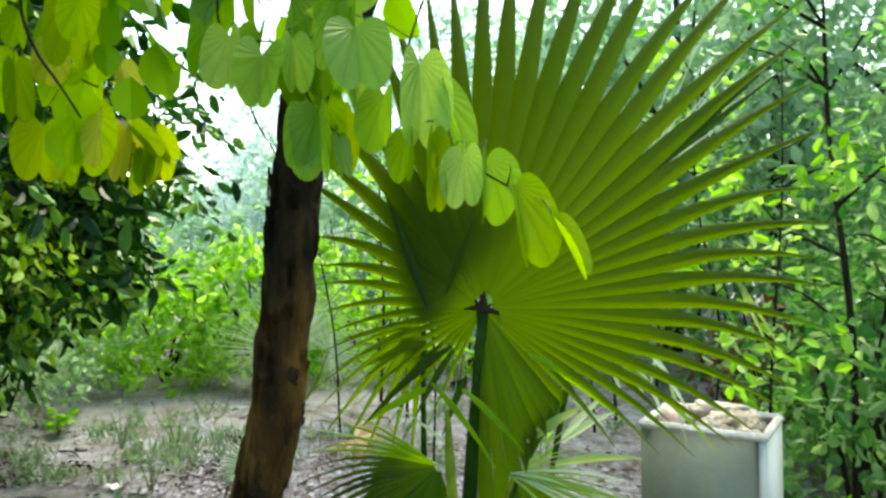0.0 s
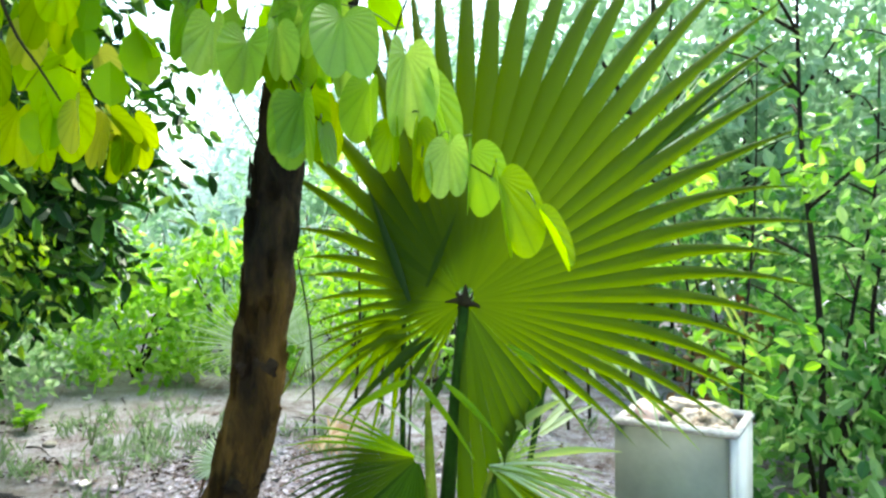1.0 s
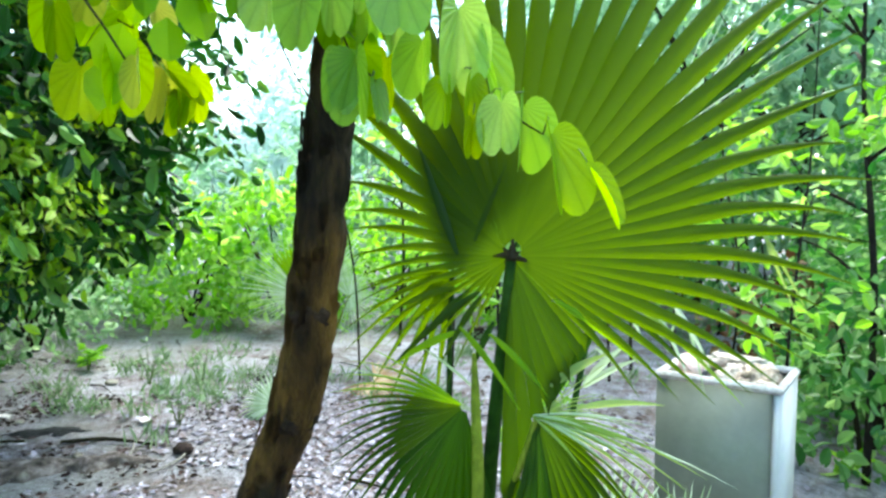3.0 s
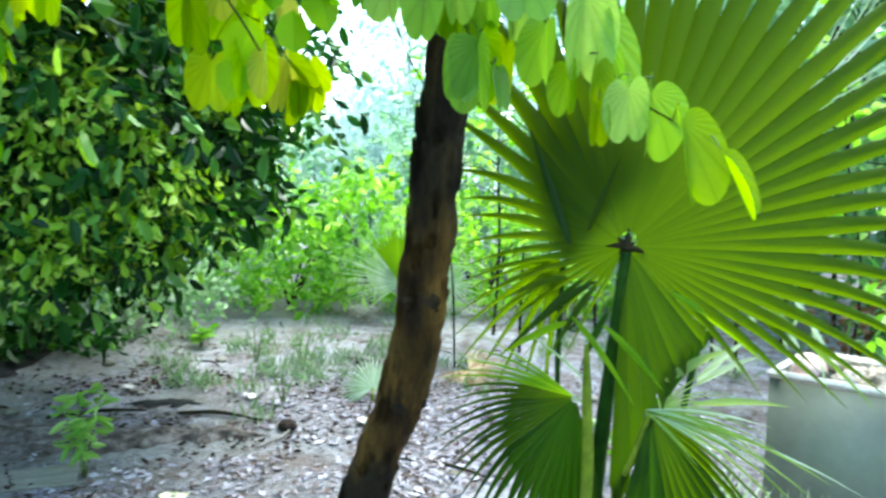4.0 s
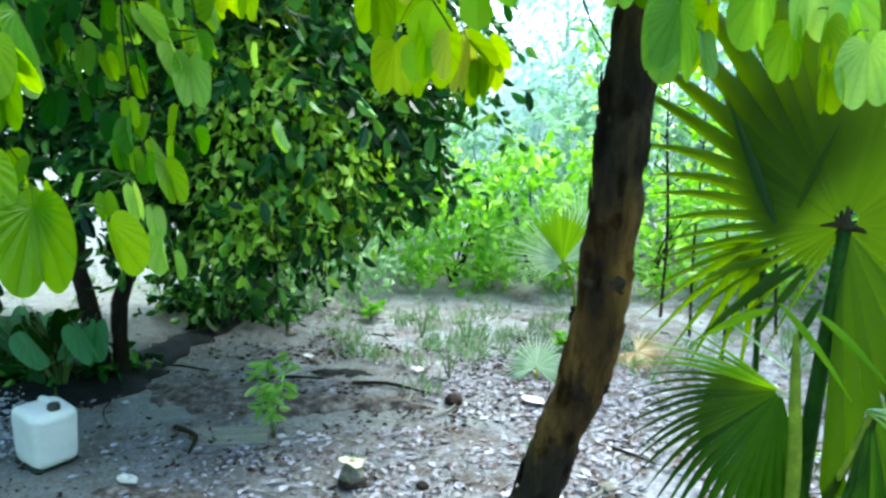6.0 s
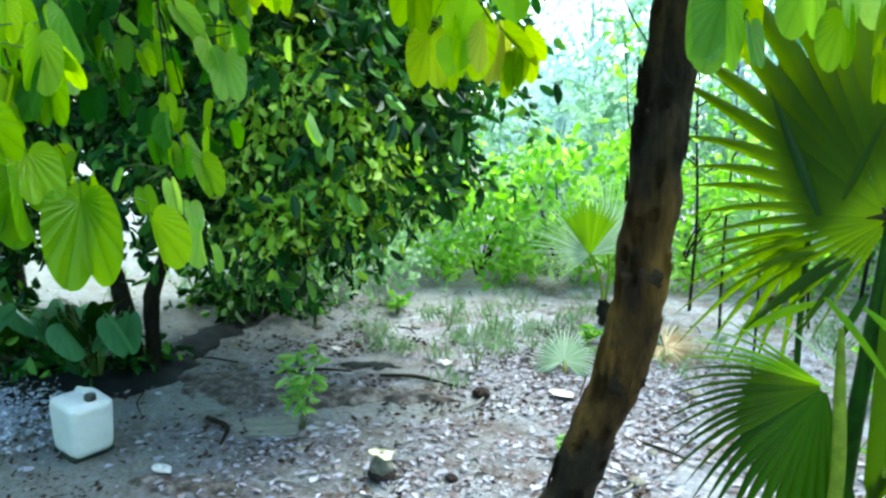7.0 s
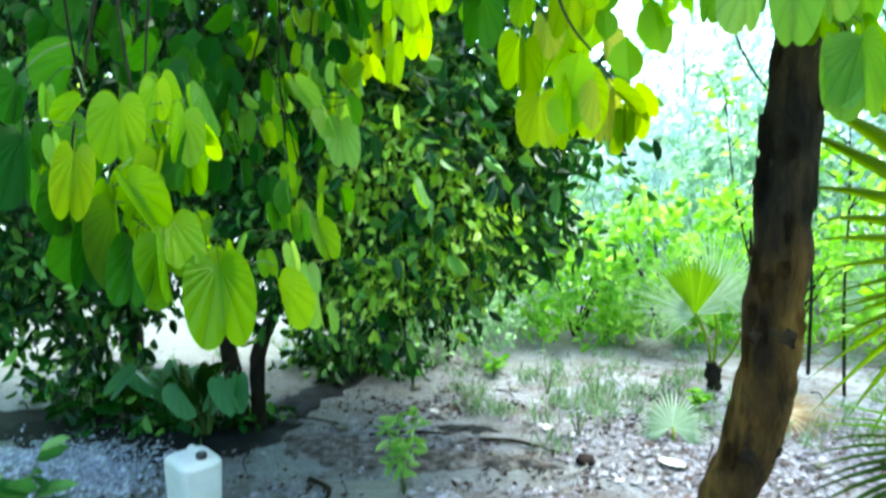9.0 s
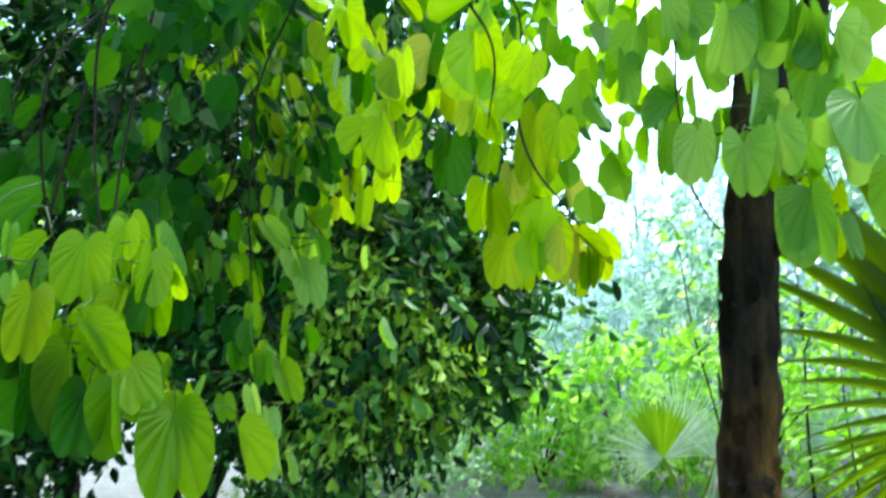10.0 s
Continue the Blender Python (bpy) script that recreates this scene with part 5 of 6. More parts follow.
for k, (at, r, n, mat, lf) in enumerate((
    ((-2.3, 6.6), (0.9, 0.6, 0.65), 240, M_LIME, 0.10), ((-1.5, 6.9), (0.8, 0.6, 0.75), 240, M_LIME, 0.11), ((-3.3, 6.2), (0.8, 0.6, 0.6), 240, M_SAGE, 0.075), ((-3.0, 5.3), (0.55, 0.4, 0.38), 130, M_SAGE, 0.07), ((-4.2, 5.9), (0.8, 0.5, 0.55), 170, M_SAGE, 0.08),
    ((-0.4, 7.4), (0.9, 0.6, 0.6), 220, M_LIME, 0.09), ((0.7, 7.8), (1.0, 0.7, 0.8), 240, M_LIME, 0.09), ((1.9, 7.9), (1.0, 0.7, 0.9), 260, M_SAP, 0.09),
    ((-3.75, 4.9), (0.6, 0.5, 0.42), 140, M_SAP, 0.07), ((3.3, 6.4), (1.0, 0.8, 1.1), 340, M_SAP, 0.09), ((4.4, 5.4), (1.0, 0.9, 1.2), 360, M_SAP, 0.09),
    ((3.4, 4.7), (0.7, 0.7, 0.75), 320, M_SAP, 0.085), ((2.75, 3.9), (0.5, 0.5, 0.6), 130, M_SAP, 0.10), ((-2.4, 8.2), (1.2, 0.8, 1.0), 260, M_FAR, 0.12),
)):
    shrub(at, r, n, mat, ("bright yellow-green leafy shrub" if mat is M_LIME else "pale sage-green leafy shrub" if mat is M_SAGE else "dense mid-green leafy shrub") + " on bare soil", 200 + k, lf)


# low dark shrubs added in place of the shadow on the ground
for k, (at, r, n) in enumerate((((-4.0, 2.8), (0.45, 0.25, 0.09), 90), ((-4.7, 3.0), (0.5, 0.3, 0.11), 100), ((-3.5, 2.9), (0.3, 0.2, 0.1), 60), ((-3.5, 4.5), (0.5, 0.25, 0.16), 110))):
    shrub(at, r, n, M_DARK, "dark green low shrub added to darken shaded ground", 240 + k, 0.11, group="shrubs in the shade")


# haze behind the near shrubs, given by pale foliage
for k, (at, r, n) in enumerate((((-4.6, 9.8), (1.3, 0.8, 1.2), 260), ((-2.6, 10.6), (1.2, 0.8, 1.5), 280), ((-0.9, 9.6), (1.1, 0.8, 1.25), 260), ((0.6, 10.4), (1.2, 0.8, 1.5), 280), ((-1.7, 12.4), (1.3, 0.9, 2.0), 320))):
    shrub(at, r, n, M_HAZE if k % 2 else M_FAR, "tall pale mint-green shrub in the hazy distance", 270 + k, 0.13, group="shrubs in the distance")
shrub((2.75, 5.0), (0.3, 0.25, 0.5), 80, M_DEAD, "dead shrub with withered brown leaves", 260, 0.09, group="shrubs at the edge")


def sapling(at, top, radius, mat, seed, crown=0.6, count=60, leaf=0.088):
    z = height(at[0], at[1])
    sp = empty("sapling", (at[0], at[1], z), "thin dark sapling with sparse light green leaves", "sapling", "saplings")
    rng = random.Random(seed)
    t = Vector(top) - Vector((at[0], at[1], z))
    bend = Vector((rng.uniform(-0.1, 0.1), rng.uniform(-0.1, 0.1), 0))
    axis = [Vector((0, 0, -0.04)), t * 0.35 + bend, t * 0.7 - bend * 0.5, t]
    part("trunk", tube(bmesh.new(), axis, [radius * 0.75, radius * 0.55, radius * 0.25], 7, 0.15, 6, seed), M_DARKBARK, sp)
    line = smooth_line(axis, 8)
    P, W, S = [], [], []
    for k in range(9):
        q = line[int(len(line) * rng.uniform(0.35, 0.98))]
        a = rng.uniform(0, 6.3)
        e = q + Vector((math.cos(a), math.sin(a), rng.uniform(0.1, 0.6))) * crown * rng.uniform(0.5, 1)
        part("branch", tube(bmesh.new(), [q, (q + e) / 2 + Vector((0, 0, 0.05)), e], [radius * 0.4, radius * 0.25, radius * 0.1], 5, 0.1, 4), M_TWIG, sp)
        for j in range(count // 6 + 1):
            f = rng.uniform(0.25, 1.05)
            P.append(q.lerp(e, f) + Vector((rng.gauss(0, 0.07), rng.gauss(0, 0.07), rng.gauss(0, 0.06))))
            W.append((rng.gauss(0, 1), rng.gauss(0, 1), rng.gauss(-0.5, 0.6)))
            S.append(leaf * rng.uniform(0.7, 1.2))
    ob = leaf_cloud("foliage", np.array([tuple(p) for p in P]), np.array(W), np.array(S), mat, sp, 0.5, 0.2, seed, True)
    ob["kind"] = "stuff"


for k, (at, top, r, mat, c, n) in enumerate((
    ((2.62, 3.65), (2.36, 3.75, 3.0), 0.03, M_SAP, 0.7, 160), ((2.9, 3.9), (2.95, 3.9, 2.6), 0.02, M_SAP, 0.6, 130), ((2.2, 4.6), (2.0, 4.5, 2.6), 0.014, M_LIME, 0.5, 120),
    ((3.4, 4.2), (3.2, 4.1, 3.2), 0.022, M_SAP, 0.8, 160), ((1.55, 5.15), (1.6, 5.2, 2.2), 0.016, M_LIME, 0.5, 110), ((1.75, 5.3), (1.8, 5.4, 2.6), 0.018, M_SAP, 0.6, 110),
    ((0.12, 5.5), (0.1, 5.6, 2.0), 0.017, M_LIME, 0.5, 90), ((-0.14, 6.0), (-0.2, 6.1, 2.3), 0.02, M_LIME, 0.5, 90), ((0.75, 5.9), (0.8, 6.0, 2.4), 0.018, M_LIME, 0.6, 110),
    ((3.1, 7.1), (3.0, 7.2, 3.2), 0.03, M_SAP, 0.8, 150), ((2.4, 6.4), (2.3, 6.5, 3.0), 0.022, M_LIME, 0.7, 150), ((1.2, 6.8), (1.1, 6.9, 3.0), 0.025, M_LIME, 0.7, 150),
    ((-0.33, 4.95), (-0.62, 5.0, 2.15), 0.012, M_LIME, 0.28, 70), ((0.35, 4.5), (0.3, 4.5, 1.5), 0.012, M_LIME, 0.3, 60), ((2.0, 3.3), (1.95, 3.3, 2.4), 0.012, M_LIME, 0.45, 90),
)):
    sapling(at, top, r, mat, 300 + k, c, n)


def wood_tree(at, tall, spread, mat, seed, count=260, leaf=0.2, bark=M_DARKBARK):
    z = height(at[0], at[1])
    tr = empty("forest_tree", (at[0], at[1], z), "hazy pale green tree in the wood behind", "tree", "trees of the wood")
    rng = random.Random(seed)
    axis = [(0, 0, -0.1), (rng.uniform(-.2, .2), 0, tall * 0.35), (rng.uniform(-.4, .4), rng.uniform(-.4, .4), tall * 0.75)]
    part("trunk", tube(bmesh.new(), axis, [tall * 0.022, tall * 0.016, tall * 0.005], 8, 0.15, 5, seed), bark, tr)
    for k in range(4):
        a = rng.uniform(0, 6.3)
        part("limb", tube(bmesh.new(), [Vector(axis[1]), Vector(axis[1]) + Vector((math.cos(a) * spread * 0.4, math.sin(a) * spread * 0.4, tall * 0.18)), Vector(axis[1]) + Vector((math.cos(a) * spread * 0.8, math.sin(a) * spread * 0.8, tall * 0.3))], [tall * 0.01, tall * 0.006, tall * 0.002], 6, 0.1, 4), bark, tr)
    P, W, S = twigs((0, 0, tall * 0.58), (spread, spread, tall * 0.44), count, 10, 0.8, leaf, seed, 0.4, 0.35)
    ok = P[:, 2] > 0.1
    ob = leaf_cloud("crown", P[ok], W[ok], S[ok], mat, tr, 0.5, 0.2, seed, False)
    ob["kind"] = "stuff"


rng = random.Random(77)
k = 0
# ring of woods; open towards one bright gap
for az in range(-180, 180, 9):
    gap = -60 < az < 5
    for dist in (11, 17):
        a = radians(az + rng.uniform(-3, 3))
        d = dist + rng.uniform(-1.5, 1.5) + (22 if gap else 0)
        at = (d * math.sin(a), d * math.cos(a))
        tall = rng.uniform(4.5, 7.0) * (0.62 if gap else 1.0)
        wood_tree(at, tall, rng.uniform(1.6, 2.3), M_FAR if 0 < az < 75 else M_FAR if (dist > 12 or gap) else M_MIXED, 500 + k, 520 if 0 < az < 75 else 210, 0.26 if dist > 12 else 0.2, M_HAZEBARK if gap else M_DARKBARK)
        k += 1


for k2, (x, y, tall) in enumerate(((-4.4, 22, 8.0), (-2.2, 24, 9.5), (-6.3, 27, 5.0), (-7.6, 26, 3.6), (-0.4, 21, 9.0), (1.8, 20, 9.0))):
    wood_tree((x, y), tall, 1.9, M_HAZE, 700 + k2, 260, 0.26, M_HAZEBARK)


# ---- small things on the soil ----
def weed(at, tall, count, leaf, mat, seed, label, group="weeds", lean=0.35, droop=0.0, wide=0.42):
    z = height(at[0], at[1])
    w = empty("weed", (at[0], at[1], z), label, "weed", group)
    rng = random.Random(seed)
    P, W, S = [], [], []
    for k in range(4):
        a = rng.uniform(0, 6.3)
        e = Vector((math.cos(a) * tall * lean, math.sin(a) * tall * lean, tall * rng.uniform(0.7, 1.0)))
        part("stem", tube(bmesh.new(), [(0, 0, -0.02), e * 0.5 + Vector((0, 0, tall * 0.1)), e], [0.004, 0.003, 0.0015], 5, 0.0, 4), M_STEM, w)
        for j in range(count // 4):
            P.append(tuple(e * rng.uniform(0.3, 1.0) + Vector((0, 0, tall * 0.05))))
            b = rng.uniform(0, 6.3)
            W.append((math.cos(b), math.sin(b), rng.uniform(-0.3, 0.6) - droop))
            S.append(leaf * rng.uniform(0.7, 1.2))
    leaf_cloud("foliage", np.array(P), np.array(W), np.array(S), mat, w, wide, 0.2, seed, True)


weed((-1.77, 2.78), 0.44, 80, 0.095, M_WEED, 1, "pale green leafy weed growing from bare soil", lean=0.2, droop=0.5, wide=0.34)
weed((-1.75, 4.6), 0.30, 16, 0.05, M_DULL, 2, "thin grey-green weed on the soil")
weed((-1.35, 4.5), 0.30, 12, 0.05, M_DULL, 3, "thin grey-green weed on the soil")
weed((-2.35, 4.9), 0.18, 44, 0.08, M_LIME, 4, "small yellow-green weed on the soil")
weed((-0.72, 4.75), 0.16, 40, 0.07, M_LIME, 5, "small yellow-green weed on the soil")
weed((-1.25, 3.9), 0.24, 22, 0.05, M_DULL, 6, "thin grey-green weed on the soil")
weed((2.56, 3.72), 0.14, 14, 0.16, M_LIME, 7, "low weed with broad bright leaves beside the cabinet")
weed((-2.78, 1.36), 0.42, 90, 0.14, M_SAP, 8, "leafy dark green weed growing near the jerrycan")
weed((-0.45, 3.0), 0.12, 16, 0.05, M_WEED, 9, "tiny weed among fallen leaves")
weed((0.75, 3.4), 0.3, 30, 0.08, M_LIME, 10, "small yellow-green weed on the soil")
weed((1.0, 4.2), 0.34, 30, 0.08, M_LIME, 11, "small yellow-green weed on the soil")


def broad_weed():
    x, y = -3.2, 2.72
    w = empty("weed", (x, y, height(x, y)), "drooping broad-leaved plant in the shade of the trees", "weed", "weeds")
    rng = random.Random(4)
    for k in range(18):
        a = rng.uniform(0, 6.3)
        e = Vector((math.cos(a) * rng.uniform(0.1, 0.55) - 0.2, math.sin(a) * 0.22, 0.34 + rng.uniform(0, 0.14)))
        st = part("stem", tube(bmesh.new(), [(0, 0, -0.02), e * 0.6 + Vector((0, 0, 0.12)), e], [0.006, 0.005, 0.003], 5, 0, 5), M_STEM, w)
        ob = hang_leaf(st, e, 0.21, rng, rng.uniform(-40, 60), rng.uniform(-45, 45))
        ob.data = BROAD_PALE if k % 3 else BROAD_LEAF


BROAD_LEAF = ROUND_LEAVES[4].copy()
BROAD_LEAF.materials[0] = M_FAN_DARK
BROAD_PALE = ROUND_LEAVES[4].copy()
BROAD_PALE.materials[0] = M_SAGE_BROAD
broad_weed()


def rock(name, at, size, mat, label, category, seed):
    bm = bmesh.new()
    bmesh.ops.create_icosphere(bm, subdivisions=3, radius=1)
    for v in bm.verts:
        n = 1 + 0.22 * noise.noise(v.co * 1.4 + Vector((seed, 0, 0))) + 0.08 * noise.noise(v.co * 5)
        v.co = Vector((v.co.x * size[0], v.co.y * size[1], v.co.z * size[2])) * n
    ob = new(name, mesh_of(name, bm, mat))
    ob.location = (at[0], at[1], height(at[0], at[1]) + size[2] * 0.6)
    return tagged(ob, label, category)


def coconut():
    x, y = -1.16, 2.52
    nut = empty("coconut", (x, y, height(x, y)), "broken coconut with dark husk and torn pale rind", "coconut")
    for name, r0, squash, z0, mat, label, sd in (("husk", 0.066, 0.55, 0.026, M_SHELL, "dark fibrous lower husk", 1), ("shell", 0.056, 1.15, 0.062, M_STONE, "grey-brown inner shell", 2)):
        bm = bmesh.new()
        bmesh.ops.create_icosphere(bm, subdivisions=3, radius=r0)
        for v in bm.verts:
            v.co *= 1 + 0.14 * noise.noise(v.co * 30 + Vector((sd, 0, 0)))
            narrow = 1 - 0.35 * max(0.0, v.co.z / r0)
            v.co = Vector((v.co.x * narrow, v.co.y * narrow, v.co.z * squash + z0))
        part(name, bm, mat, nut, label)
    bm = bmesh.new()
    top = bm.verts.new((0, 0, 0.118))
    ring = []
    for i in range(14):
        a = 2 * math.pi * i / 14
        r1 = 0.05 + 0.022 * math.sin(2.5 * a) + 0.014 * noise.noise(Vector((math.cos(a) * 3, math.sin(a) * 3, 3)))
        ring.append((bm.verts.new((math.cos(a) * 0.03, math.sin(a) * 0.03, 0.122)), bm.verts.new((math.cos(a) * r1, math.sin(a) * r1, 0.122 + 0.03 * noise.noise(Vector((a * 1.3, 1, 0)))))))
    for i in range(14):
        (a0, b0), (a1, b1) = ring[i], ring[(i + 1) % 14]
        bm.faces.new((top, a0, a1))
        bm.faces.new((a0, b0, b1, a1))
    part("rind", bm, M_RIND, nut, "torn cream-coloured rind")


coconut()
rock("seed_husk", (-1.08, 3.55), (0.055, 0.045, 0.035), M_SHELL, "dark dry seed husk on the soil", "husk", 8)
rock("seed_husk", (-0.86, 2.62), (0.03, 0.025, 0.02), M_SHELL, "small dark seed husk on the soil", "husk", 11)
for k in range(26):
    x, y = rng.uniform(-3.2, 1.0), rng.uniform(2.2, 5.2)
    s = rng.uniform(0.012, 0.04)
    rock("stone", (x, y), (s * 1.2, s, s * 0.6), M_STONE if k % 3 else M_BOARD, "small grey stone half sunk in the soil", "stone", 20 + k)["group"] = "small stones"


def fallen_leaf(at, size, turn, mat, label):
    bm = bmesh.new()
    n = 9
    a, b = [], []
    for i in range(n):
        t = i / (n - 1)
        half = size * 0.3 * math.sin(math.pi * min(1, 0.04 + 0.96 * t)) ** 0.7
        z = 0.012 + 0.25 * size * (t - 0.5) ** 2
        a.append(bm.verts.new((-half, (t - 0.5) * size, z + half * 0.3)))
        b.append(bm.verts.new((half, (t - 0.5) * size, z + half * 0.25)))
    mid = [bm.verts.new((0, (i / (n - 1) - 0.5) * size, 0.008 + 0.2 * size * (i / (n - 1) - 0.5) ** 2)) for i in range(n)]
    for i in range(n - 1):
        bm.faces.new((a[i], mid[i], mid[i + 1], a[i + 1]))
        bm.faces.new((mid[i], b[i], b[i + 1], mid[i + 1]))
    ob = new("fallen_leaf", mesh_of("fallen_leaf", bm, mat))
    ob.matrix_world = pose(*at, height(*at) + 0.006, 0, 0, turn)
    tagged(ob, label, "leaf", "large fallen leaves")


for at, s, turn in (((-0.65, 3.7), 0.16, 70), ((-2.05, 2.1), 0.12, 80), ((-1.45, 3.9), 0.1, 10), ((-0.3, 2.7), 0.11, 120), ((-2.3, 3.9), 0.1, 60), ((-0.25, 2.3), 0.12, 20)):
    fallen_leaf(at, s, turn, M_RIM, "large pale fallen leaf lying on the soil")


def stick(a, b, r, seed, mat=M_TWIG, label="dry fallen twig lying on the soil"):
    rr = random.Random(seed)
    pa, pb = Vector((*a, height(*a) + r)), Vector((*b, height(*b) + r))
    m = (pa + pb) / 2 + Vector((rr.uniform(-0.05, 0.05), rr.uniform(-0.05, 0.05), 0.012))
    ob = new("stick", mesh_of("stick", tube(bmesh.new(), [pa, m, pb], [r, r * 0.9, r * 0.5], 6, 0.25, 5, seed), mat))
    tagged(ob, label, "stick", "fallen sticks")


stick((-1.75, 3.55), (-1.25, 3.6), 0.012, 1)
stick((-2.25, 2.6), (-2.0, 2.42), 0.014, 2)
stick((-0.2, 3.3), (0.1, 3.2), 0.008, 3)
stick((-0.1, 2.8), (0.1, 2.7), 0.008, 4)
stick((-2.4, 3.3), (-1.95, 3.55), 0.010, 5)
for k in range(34):
    x, y, a, l = rng.uniform(-3.4, 2.4), rng.uniform(2.1, 6.2), rng.uniform(0, 6.3), rng.uniform(0.1, 0.4)
    stick((x, y), (x + math.cos(a) * l, y + math.sin(a) * l), rng.uniform(0.003, 0.007), 30 + k, M_TWIG if k % 2 else M_BOARD)


def board():
    ob = new("board", mesh_of("board", slab(bmesh.new(), (-0.22, -0.1, 0), (0.22, 0.1, 0.016), 0.004), M_BOARD, False))
    ob.matrix_world = pose(-1.98, 2.66, height(-1.98, 2.66) - 0.003, 3.5, -1.5, 28)
    tagged(ob, "grey weathered board half covered with soil", "board")


board()


def dry_frond():
    fr = empty("dry_frond", (-0.2, 4.75, height(-0.2, 4.75)), "dry straw-coloured palm frond lying on the soil", "frond")
    st = part("stalk", tube(bmesh.new(), [(0, 0.25, 0.03), (0, 0, 0.06), (0.02, -0.2, 0.03)], [0.012, 0.01, 0.006], 6, 0.1, 4), M_STRAW, fr)
    fan_leaf(st, (0, 0, 0.07), (1, 0, 0.05), (0, 1, 0.35), span(-160, 100, 30), lambda a: 0.4, lambda a: 0.3, M_STRAW, 17, 0.25, -0.02, 0.4)


dry_frond()


# ---- leaf litter and grass ----
def litter():
    r = np.random.default_rng(12)
    n = 52000
    x = np.concatenate([r.normal(-0.6, 1.1, n * 2 // 3), r.uniform(-8, 5, n // 3), r.normal(-3.55, 0.3, 1500), r.normal(0.6, 0.8, 7000)])
    y = np.concatenate([r.normal(3.2, 0.9, n * 2 // 3), r.uniform(1.2, 9, n // 3), r.normal(2.05, 0.15, 1500), r.normal(3.3, 0.9, 7000)])
    ok = (np.hypot(x, y) > 1.2)
    x, y = x[ok], y[ok]
    dens = np.array([noise.noise(Vector((a * 0.9, b * 0.9, 1.5))) for a, b in zip(x, y)])
    fine = np.array([noise.noise(Vector((a * 3.4, b * 3.4, 5.5))) for a, b in zip(x, y)])
    # the trodden soil near the jerrycan is nearly bare
    damp = np.exp(-((y - 3.05 - 0.22 * (x + 2.3)) / 0.16) ** 2) * (x > -3.0) * (x < -1.0)
    bare = 0.9 * damp + np.clip((-0.9 - x) * 0.9, 0, 1) * np.clip((3.6 - y) * 0.9, 0, 1)
    keep = 0.7 * dens + 0.55 * fine - 0.55 * bare + r.random(len(x)) * 0.75 > 0.30
    x, y = x[keep], y[keep]
    z = np.array([height(a, b) for a, b in zip(x, y)]) + 0.005 + 0.008 * r.random(len(x))
    a = r.uniform(0, 6.3, len(x))
    W = np.stack([np.cos(a), np.sin(a), r.normal(0, 0.07, len(x))], 1)
    S = 0.012 + 0.055 * r.random(len(x)) ** 2.6
    lop = r.uniform(0.25, 0.7, (len(x), 1))
    fat = r.uniform(0.35, 1.9, (len(x), 1))
    # flat leaves: the blade's normal stays near the vertical
    side = np.stack([-np.sin(a), np.cos(a), r.normal(0, 0.1, len(x))], 1)
    H = (S * 0.24)[:, None]
    L = S[:, None]
    P = np.stack([x, y, z], 1)
    up = np.array([0, 0, 1.0])
    curl = r.uniform(-0.05, 0.20, (len(x), 2))
    v = np.stack([P, P + W * L * lop + side * H * fat + up * L * curl[:, :1], P + W * L, P + W * L * (1 - lop) - side * H + up * L * curl[:, 1:]], 1)
    b = np.arange(len(x)) * 4
    f = [(int(i), int(i + 2), int(i + 1)) for i in b] + [(int(i), int(i + 3), int(i + 2)) for i in b]
    me = bpy.data.meshes.new("leaf_litter")
    me.from_pydata(v.reshape(-1, 3).tolist(), [], f)
    me.materials.append(M_LITTER)
    tagged(new("leaf_litter", me), "scattered pale and brown fallen leaves on the soil", "leaf litter", "", "stuff")


litter()


def grass():
    """Thin tufts, and a haze of low seedlings over the open soil."""
    r = np.random.default_rng(31)
    c = np.concatenate([r.uniform((-5.5, 4.2), (4.0, 8.0), (150, 2)), r.normal((-1.15, 4.0), (0.35, 0.25), (5, 2)), r.normal((-2.2, 4.9), (0.5, 0.3), (12, 2)), r.normal((-0.9, 5.0), (0.5, 0.4), (12, 2)), r.normal((-1.7, 4.3), (0.6, 0.45), (14, 2))])
    n = 22
    P = (c[:, None] + r.normal(0, 0.06, (len(c), n, 2))).reshape(-1, 2)
    z = np.array([height(a, b) for a, b in P])
    P = np.column_stack([P, z])
    W = np.column_stack([r.normal(0, 0.55, (len(P), 2)), np.ones(len(P))])
    ob = leaf_cloud("grass", P, W, 0.05 + 0.11 * r.random(len(P)), M_DULL, None, 0.10, 0.1, 3)
    tagged(ob, "thin tufts of short pale grass on the bare soil", "grass", "", "stuff")
    k = r.random(len(P)) < 0.12
    up = P[k] + np.column_stack([r.normal(0, 0.05, (k.sum(), 2)), 0.02 + 0.07 * r.random(k.sum())])
    ways = np.column_stack([r.normal(0, 1, (k.sum(), 2)), r.normal(0.2, 0.3, k.sum())])
    ob = leaf_cloud("seedlings", up, ways, 0.025 + 0.04 * r.random(k.sum()), M_DULL, None, 0.5, 0.2, 4, True)
    tagged(ob, "low pale green seedlings scattered on the soil", "seedlings", "", "stuff")


grass()


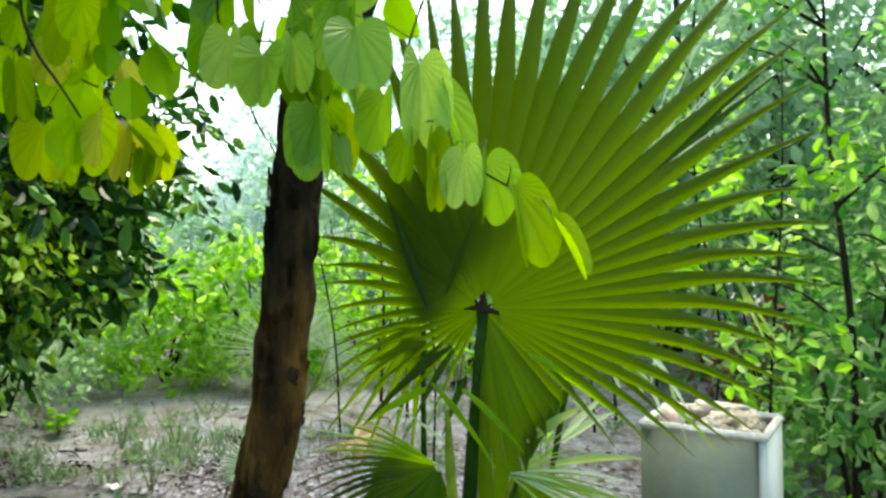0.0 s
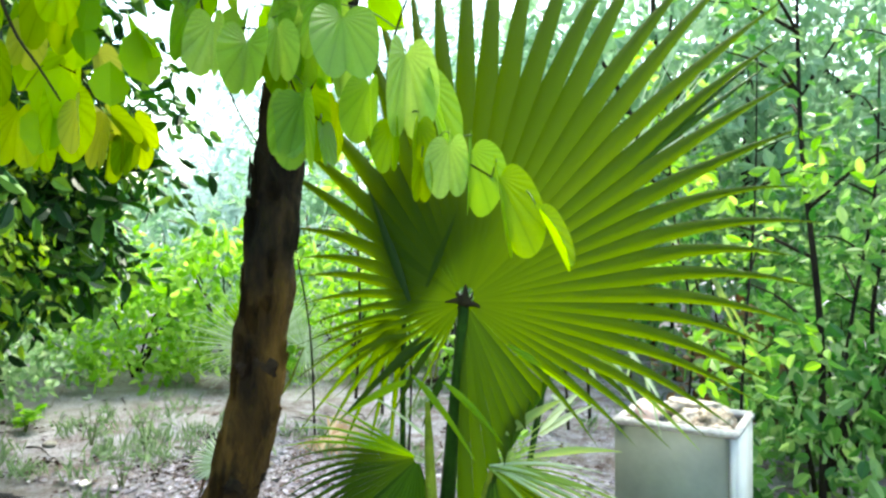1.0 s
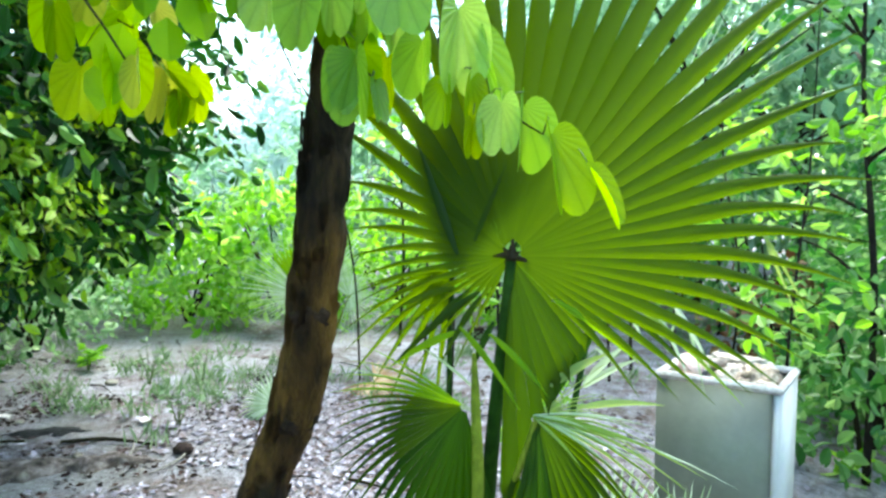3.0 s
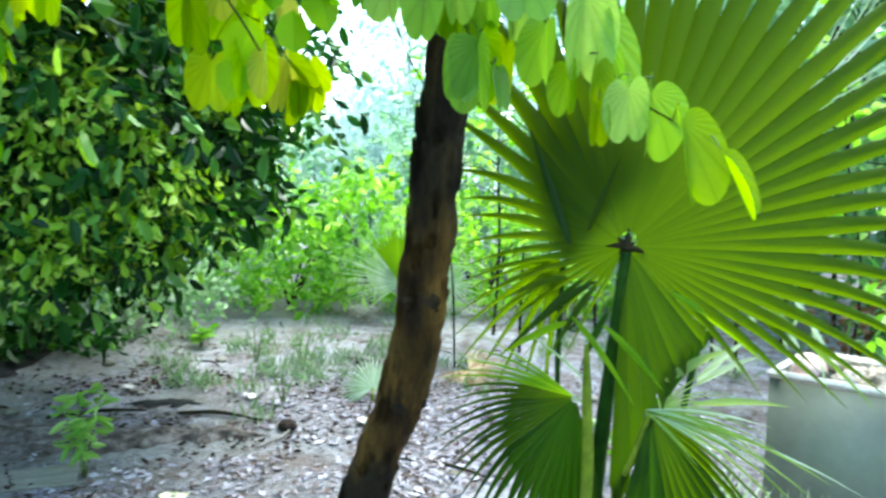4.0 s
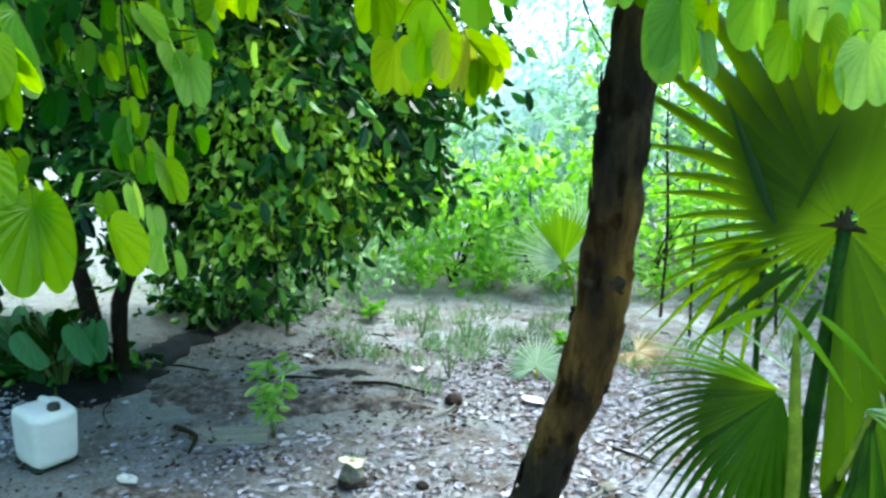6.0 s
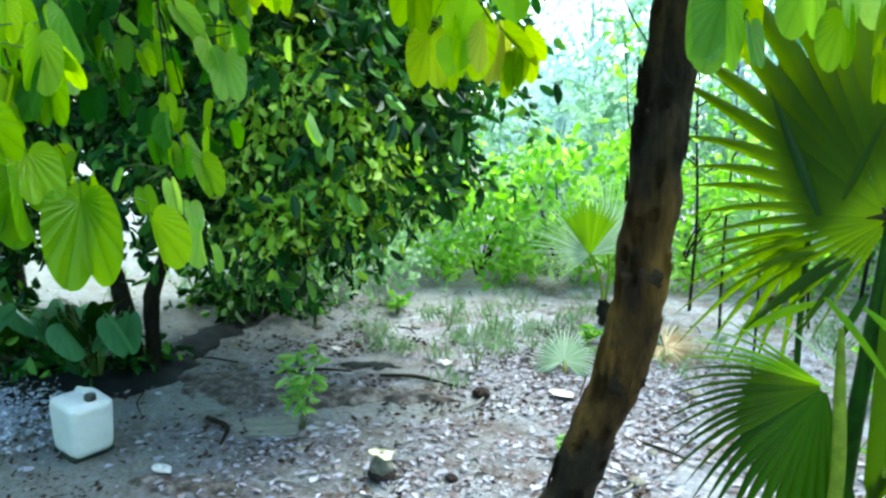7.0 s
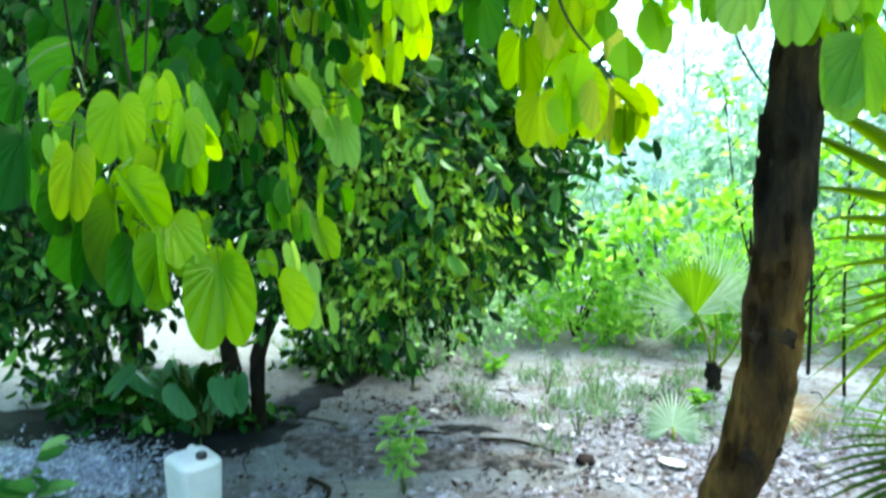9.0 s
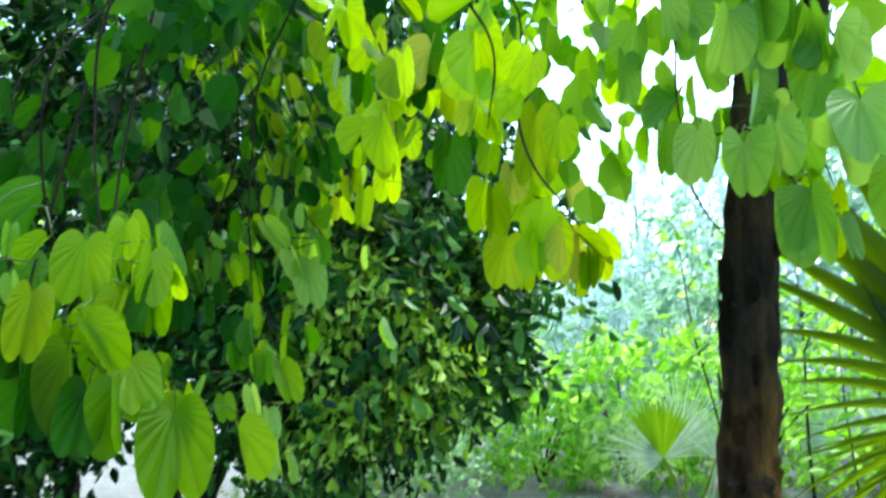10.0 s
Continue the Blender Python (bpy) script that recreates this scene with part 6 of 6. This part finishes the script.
def sheen_patch():
    """Pale flakes strewn thickly over dark ground, thinning outwards; they paint a puddle's sheen."""
    r = np.random.default_rng(6)
    n = 2600
    along, over = r.normal(0, 0.25, n), r.normal(0, 0.17, n)
    x, y = -3.4 + along * 1.3 - over * 0.4, 2.05 + along * 0.1 + over
    z = np.array([height(a, b) for a, b in zip(x, y)]) + 0.03 + 0.02 * r.random(n)
    turn = r.uniform(0, 6.3, n)
    ob = leaf_cloud("sheen_flakes", np.column_stack([x, y, z]), np.column_stack([np.cos(turn), np.sin(turn), r.normal(0, 0.15, n)]), 0.012 + 0.04 * r.random(n) ** 2, M_SHEEN, None, 0.6, 0.2, 7)
    tagged(ob, "pale flakes strewn for a bright sheen on dark ground", "ash", "", "stuff")


sheen_patch()


def bark_crumbs():
    """Dark crumbs of bark, stalks and rotten leaf on the trodden soil, in loose drifts."""
    r = np.random.default_rng(44)
    n = 17000
    x, y = np.concatenate([r.uniform(-3.4, 0.3, n), r.normal(-1.7, 0.6, n // 2)]), np.concatenate([r.uniform(1.6, 5.0, n), r.normal(4.1, 0.55, n // 2)])
    drift = np.array([noise.noise(Vector((a * 1.6, b * 2.4, 9.5))) + 0.7 * noise.noise(Vector((a * 5.0, b * 6.0, 3.5))) for a, b in zip(x, y)])
    keep = drift + 0.5 * r.random(len(x)) > 0.40
    x, y = x[keep], y[keep]
    k = len(x)
    z = np.array([height(a, b) for a, b in zip(x, y)]) + 0.010
    turn = r.uniform(0, 6.3, k)
    ob = leaf_cloud("bark_crumbs", np.column_stack([x, y, z]), np.column_stack([np.cos(turn), np.sin(turn), r.normal(0, 0.1, k)]), 0.006 + 0.045 * r.random(k) ** 5, M_CRUMB, None, 0.45, 0.2, 12)
    tagged(ob, "dark crumbs of bark and rotten leaf on the soil", "litter", "", "stuff")


bark_crumbs()


def ragged_bank(name, spine, rise, material, label, category):
    """A low ragged bank on the soil along a line of places and half widths."""
    line = smooth_line(spine, 10)
    bm = bmesh.new()
    rows = []
    n = len(line)
    for i, c in enumerate(line):
        way = line[min(i + 1, n - 1)] - line[max(i - 1, 0)]
        side = Vector((-way.y, way.x, 0)).normalized()
        taper = min(1.0, i / 8, (n - 1 - i) / 12)
        row = []
        for k in range(9):
            u = k / 4 - 1
            wide = (c.z + 0.12 * noise.noise(Vector((i * 0.31, u, 2)))) * taper
            q = Vector((c.x, c.y, 0)) + side * u * wide
            lift = rise * (1 - u * u) * taper * (1 + 0.7 * noise.noise(q * 9)) - 0.012
            row.append(bm.verts.new((q.x, q.y, height(q.x, q.y) + lift)))
        rows.append(row)
    for a, b in zip(rows, rows[1:]):
        for k in range(8):
            bm.faces.new((a[k], a[k + 1], b[k + 1], b[k]))
    tagged(new(name, mesh_of(name, bm, material)), label, category, "", "stuff")


# black strip: the shade under the trees, put into colour and a low bank
ragged_bank("dark_bank", [(-6.6, 1.9, 0.3), (-5.6, 2.1, 0.32), (-4.9, 2.3, 0.32), (-4.2, 2.42, 0.4), (-3.65, 2.46, 0.52), (-3.33, 2.68, 0.44), (-3.08, 2.94, 0.32), (-3.2, 3.36, 0.2), (-3.3, 3.9, 0.17), (-3.42, 4.5, 0.14), (-3.5, 5.0, 0.1)], 0.045, M_DARKGROUND, "low black bank painting the shade under the trees", "leaf mould")
ragged_bank("damp_earth", [(-2.95, 3.0, 0.16), (-2.6, 3.02, 0.22), (-2.3, 3.05, 0.24), (-2.0, 3.15, 0.2), (-1.7, 3.3, 0.13), (-1.35, 3.42, 0.1), (-1.05, 3.45, 0.06)], 0.05, M_HUMUS, "strip of damp brown earth among fallen leaves", "earth")
ragged_bank("damp_earth", [(-2.2, 1.9, 0.05), (-1.95, 2.05, 0.09), (-1.7, 2.12, 0.08), (-1.45, 2.1, 0.05)], 0.035, M_HUMUS, "strip of damp brown earth on trodden soil", "earth")
ragged_bank("dark_bank", [(-2.25, 3.62, 0.04), (-2.0, 3.68, 0.09), (-1.8, 3.74, 0.08), (-1.6, 3.76, 0.04)], 0.03, M_DARKGROUND, "dark patch on the soil", "leaf mould")
# pale bank: the same patch's sky reflection, given as colour
ragged_bank("sheen_bank", [(-4.5, 1.9, 0.06), (-4.1, 2.0, 0.12), (-3.7, 2.06, 0.17), (-3.35, 2.1, 0.17), (-3.05, 2.03, 0.12), (-2.85, 1.98, 0.05)], 0.05, M_SHEEN, "low pale bluish bank painting a puddle's bright sheen", "ash")
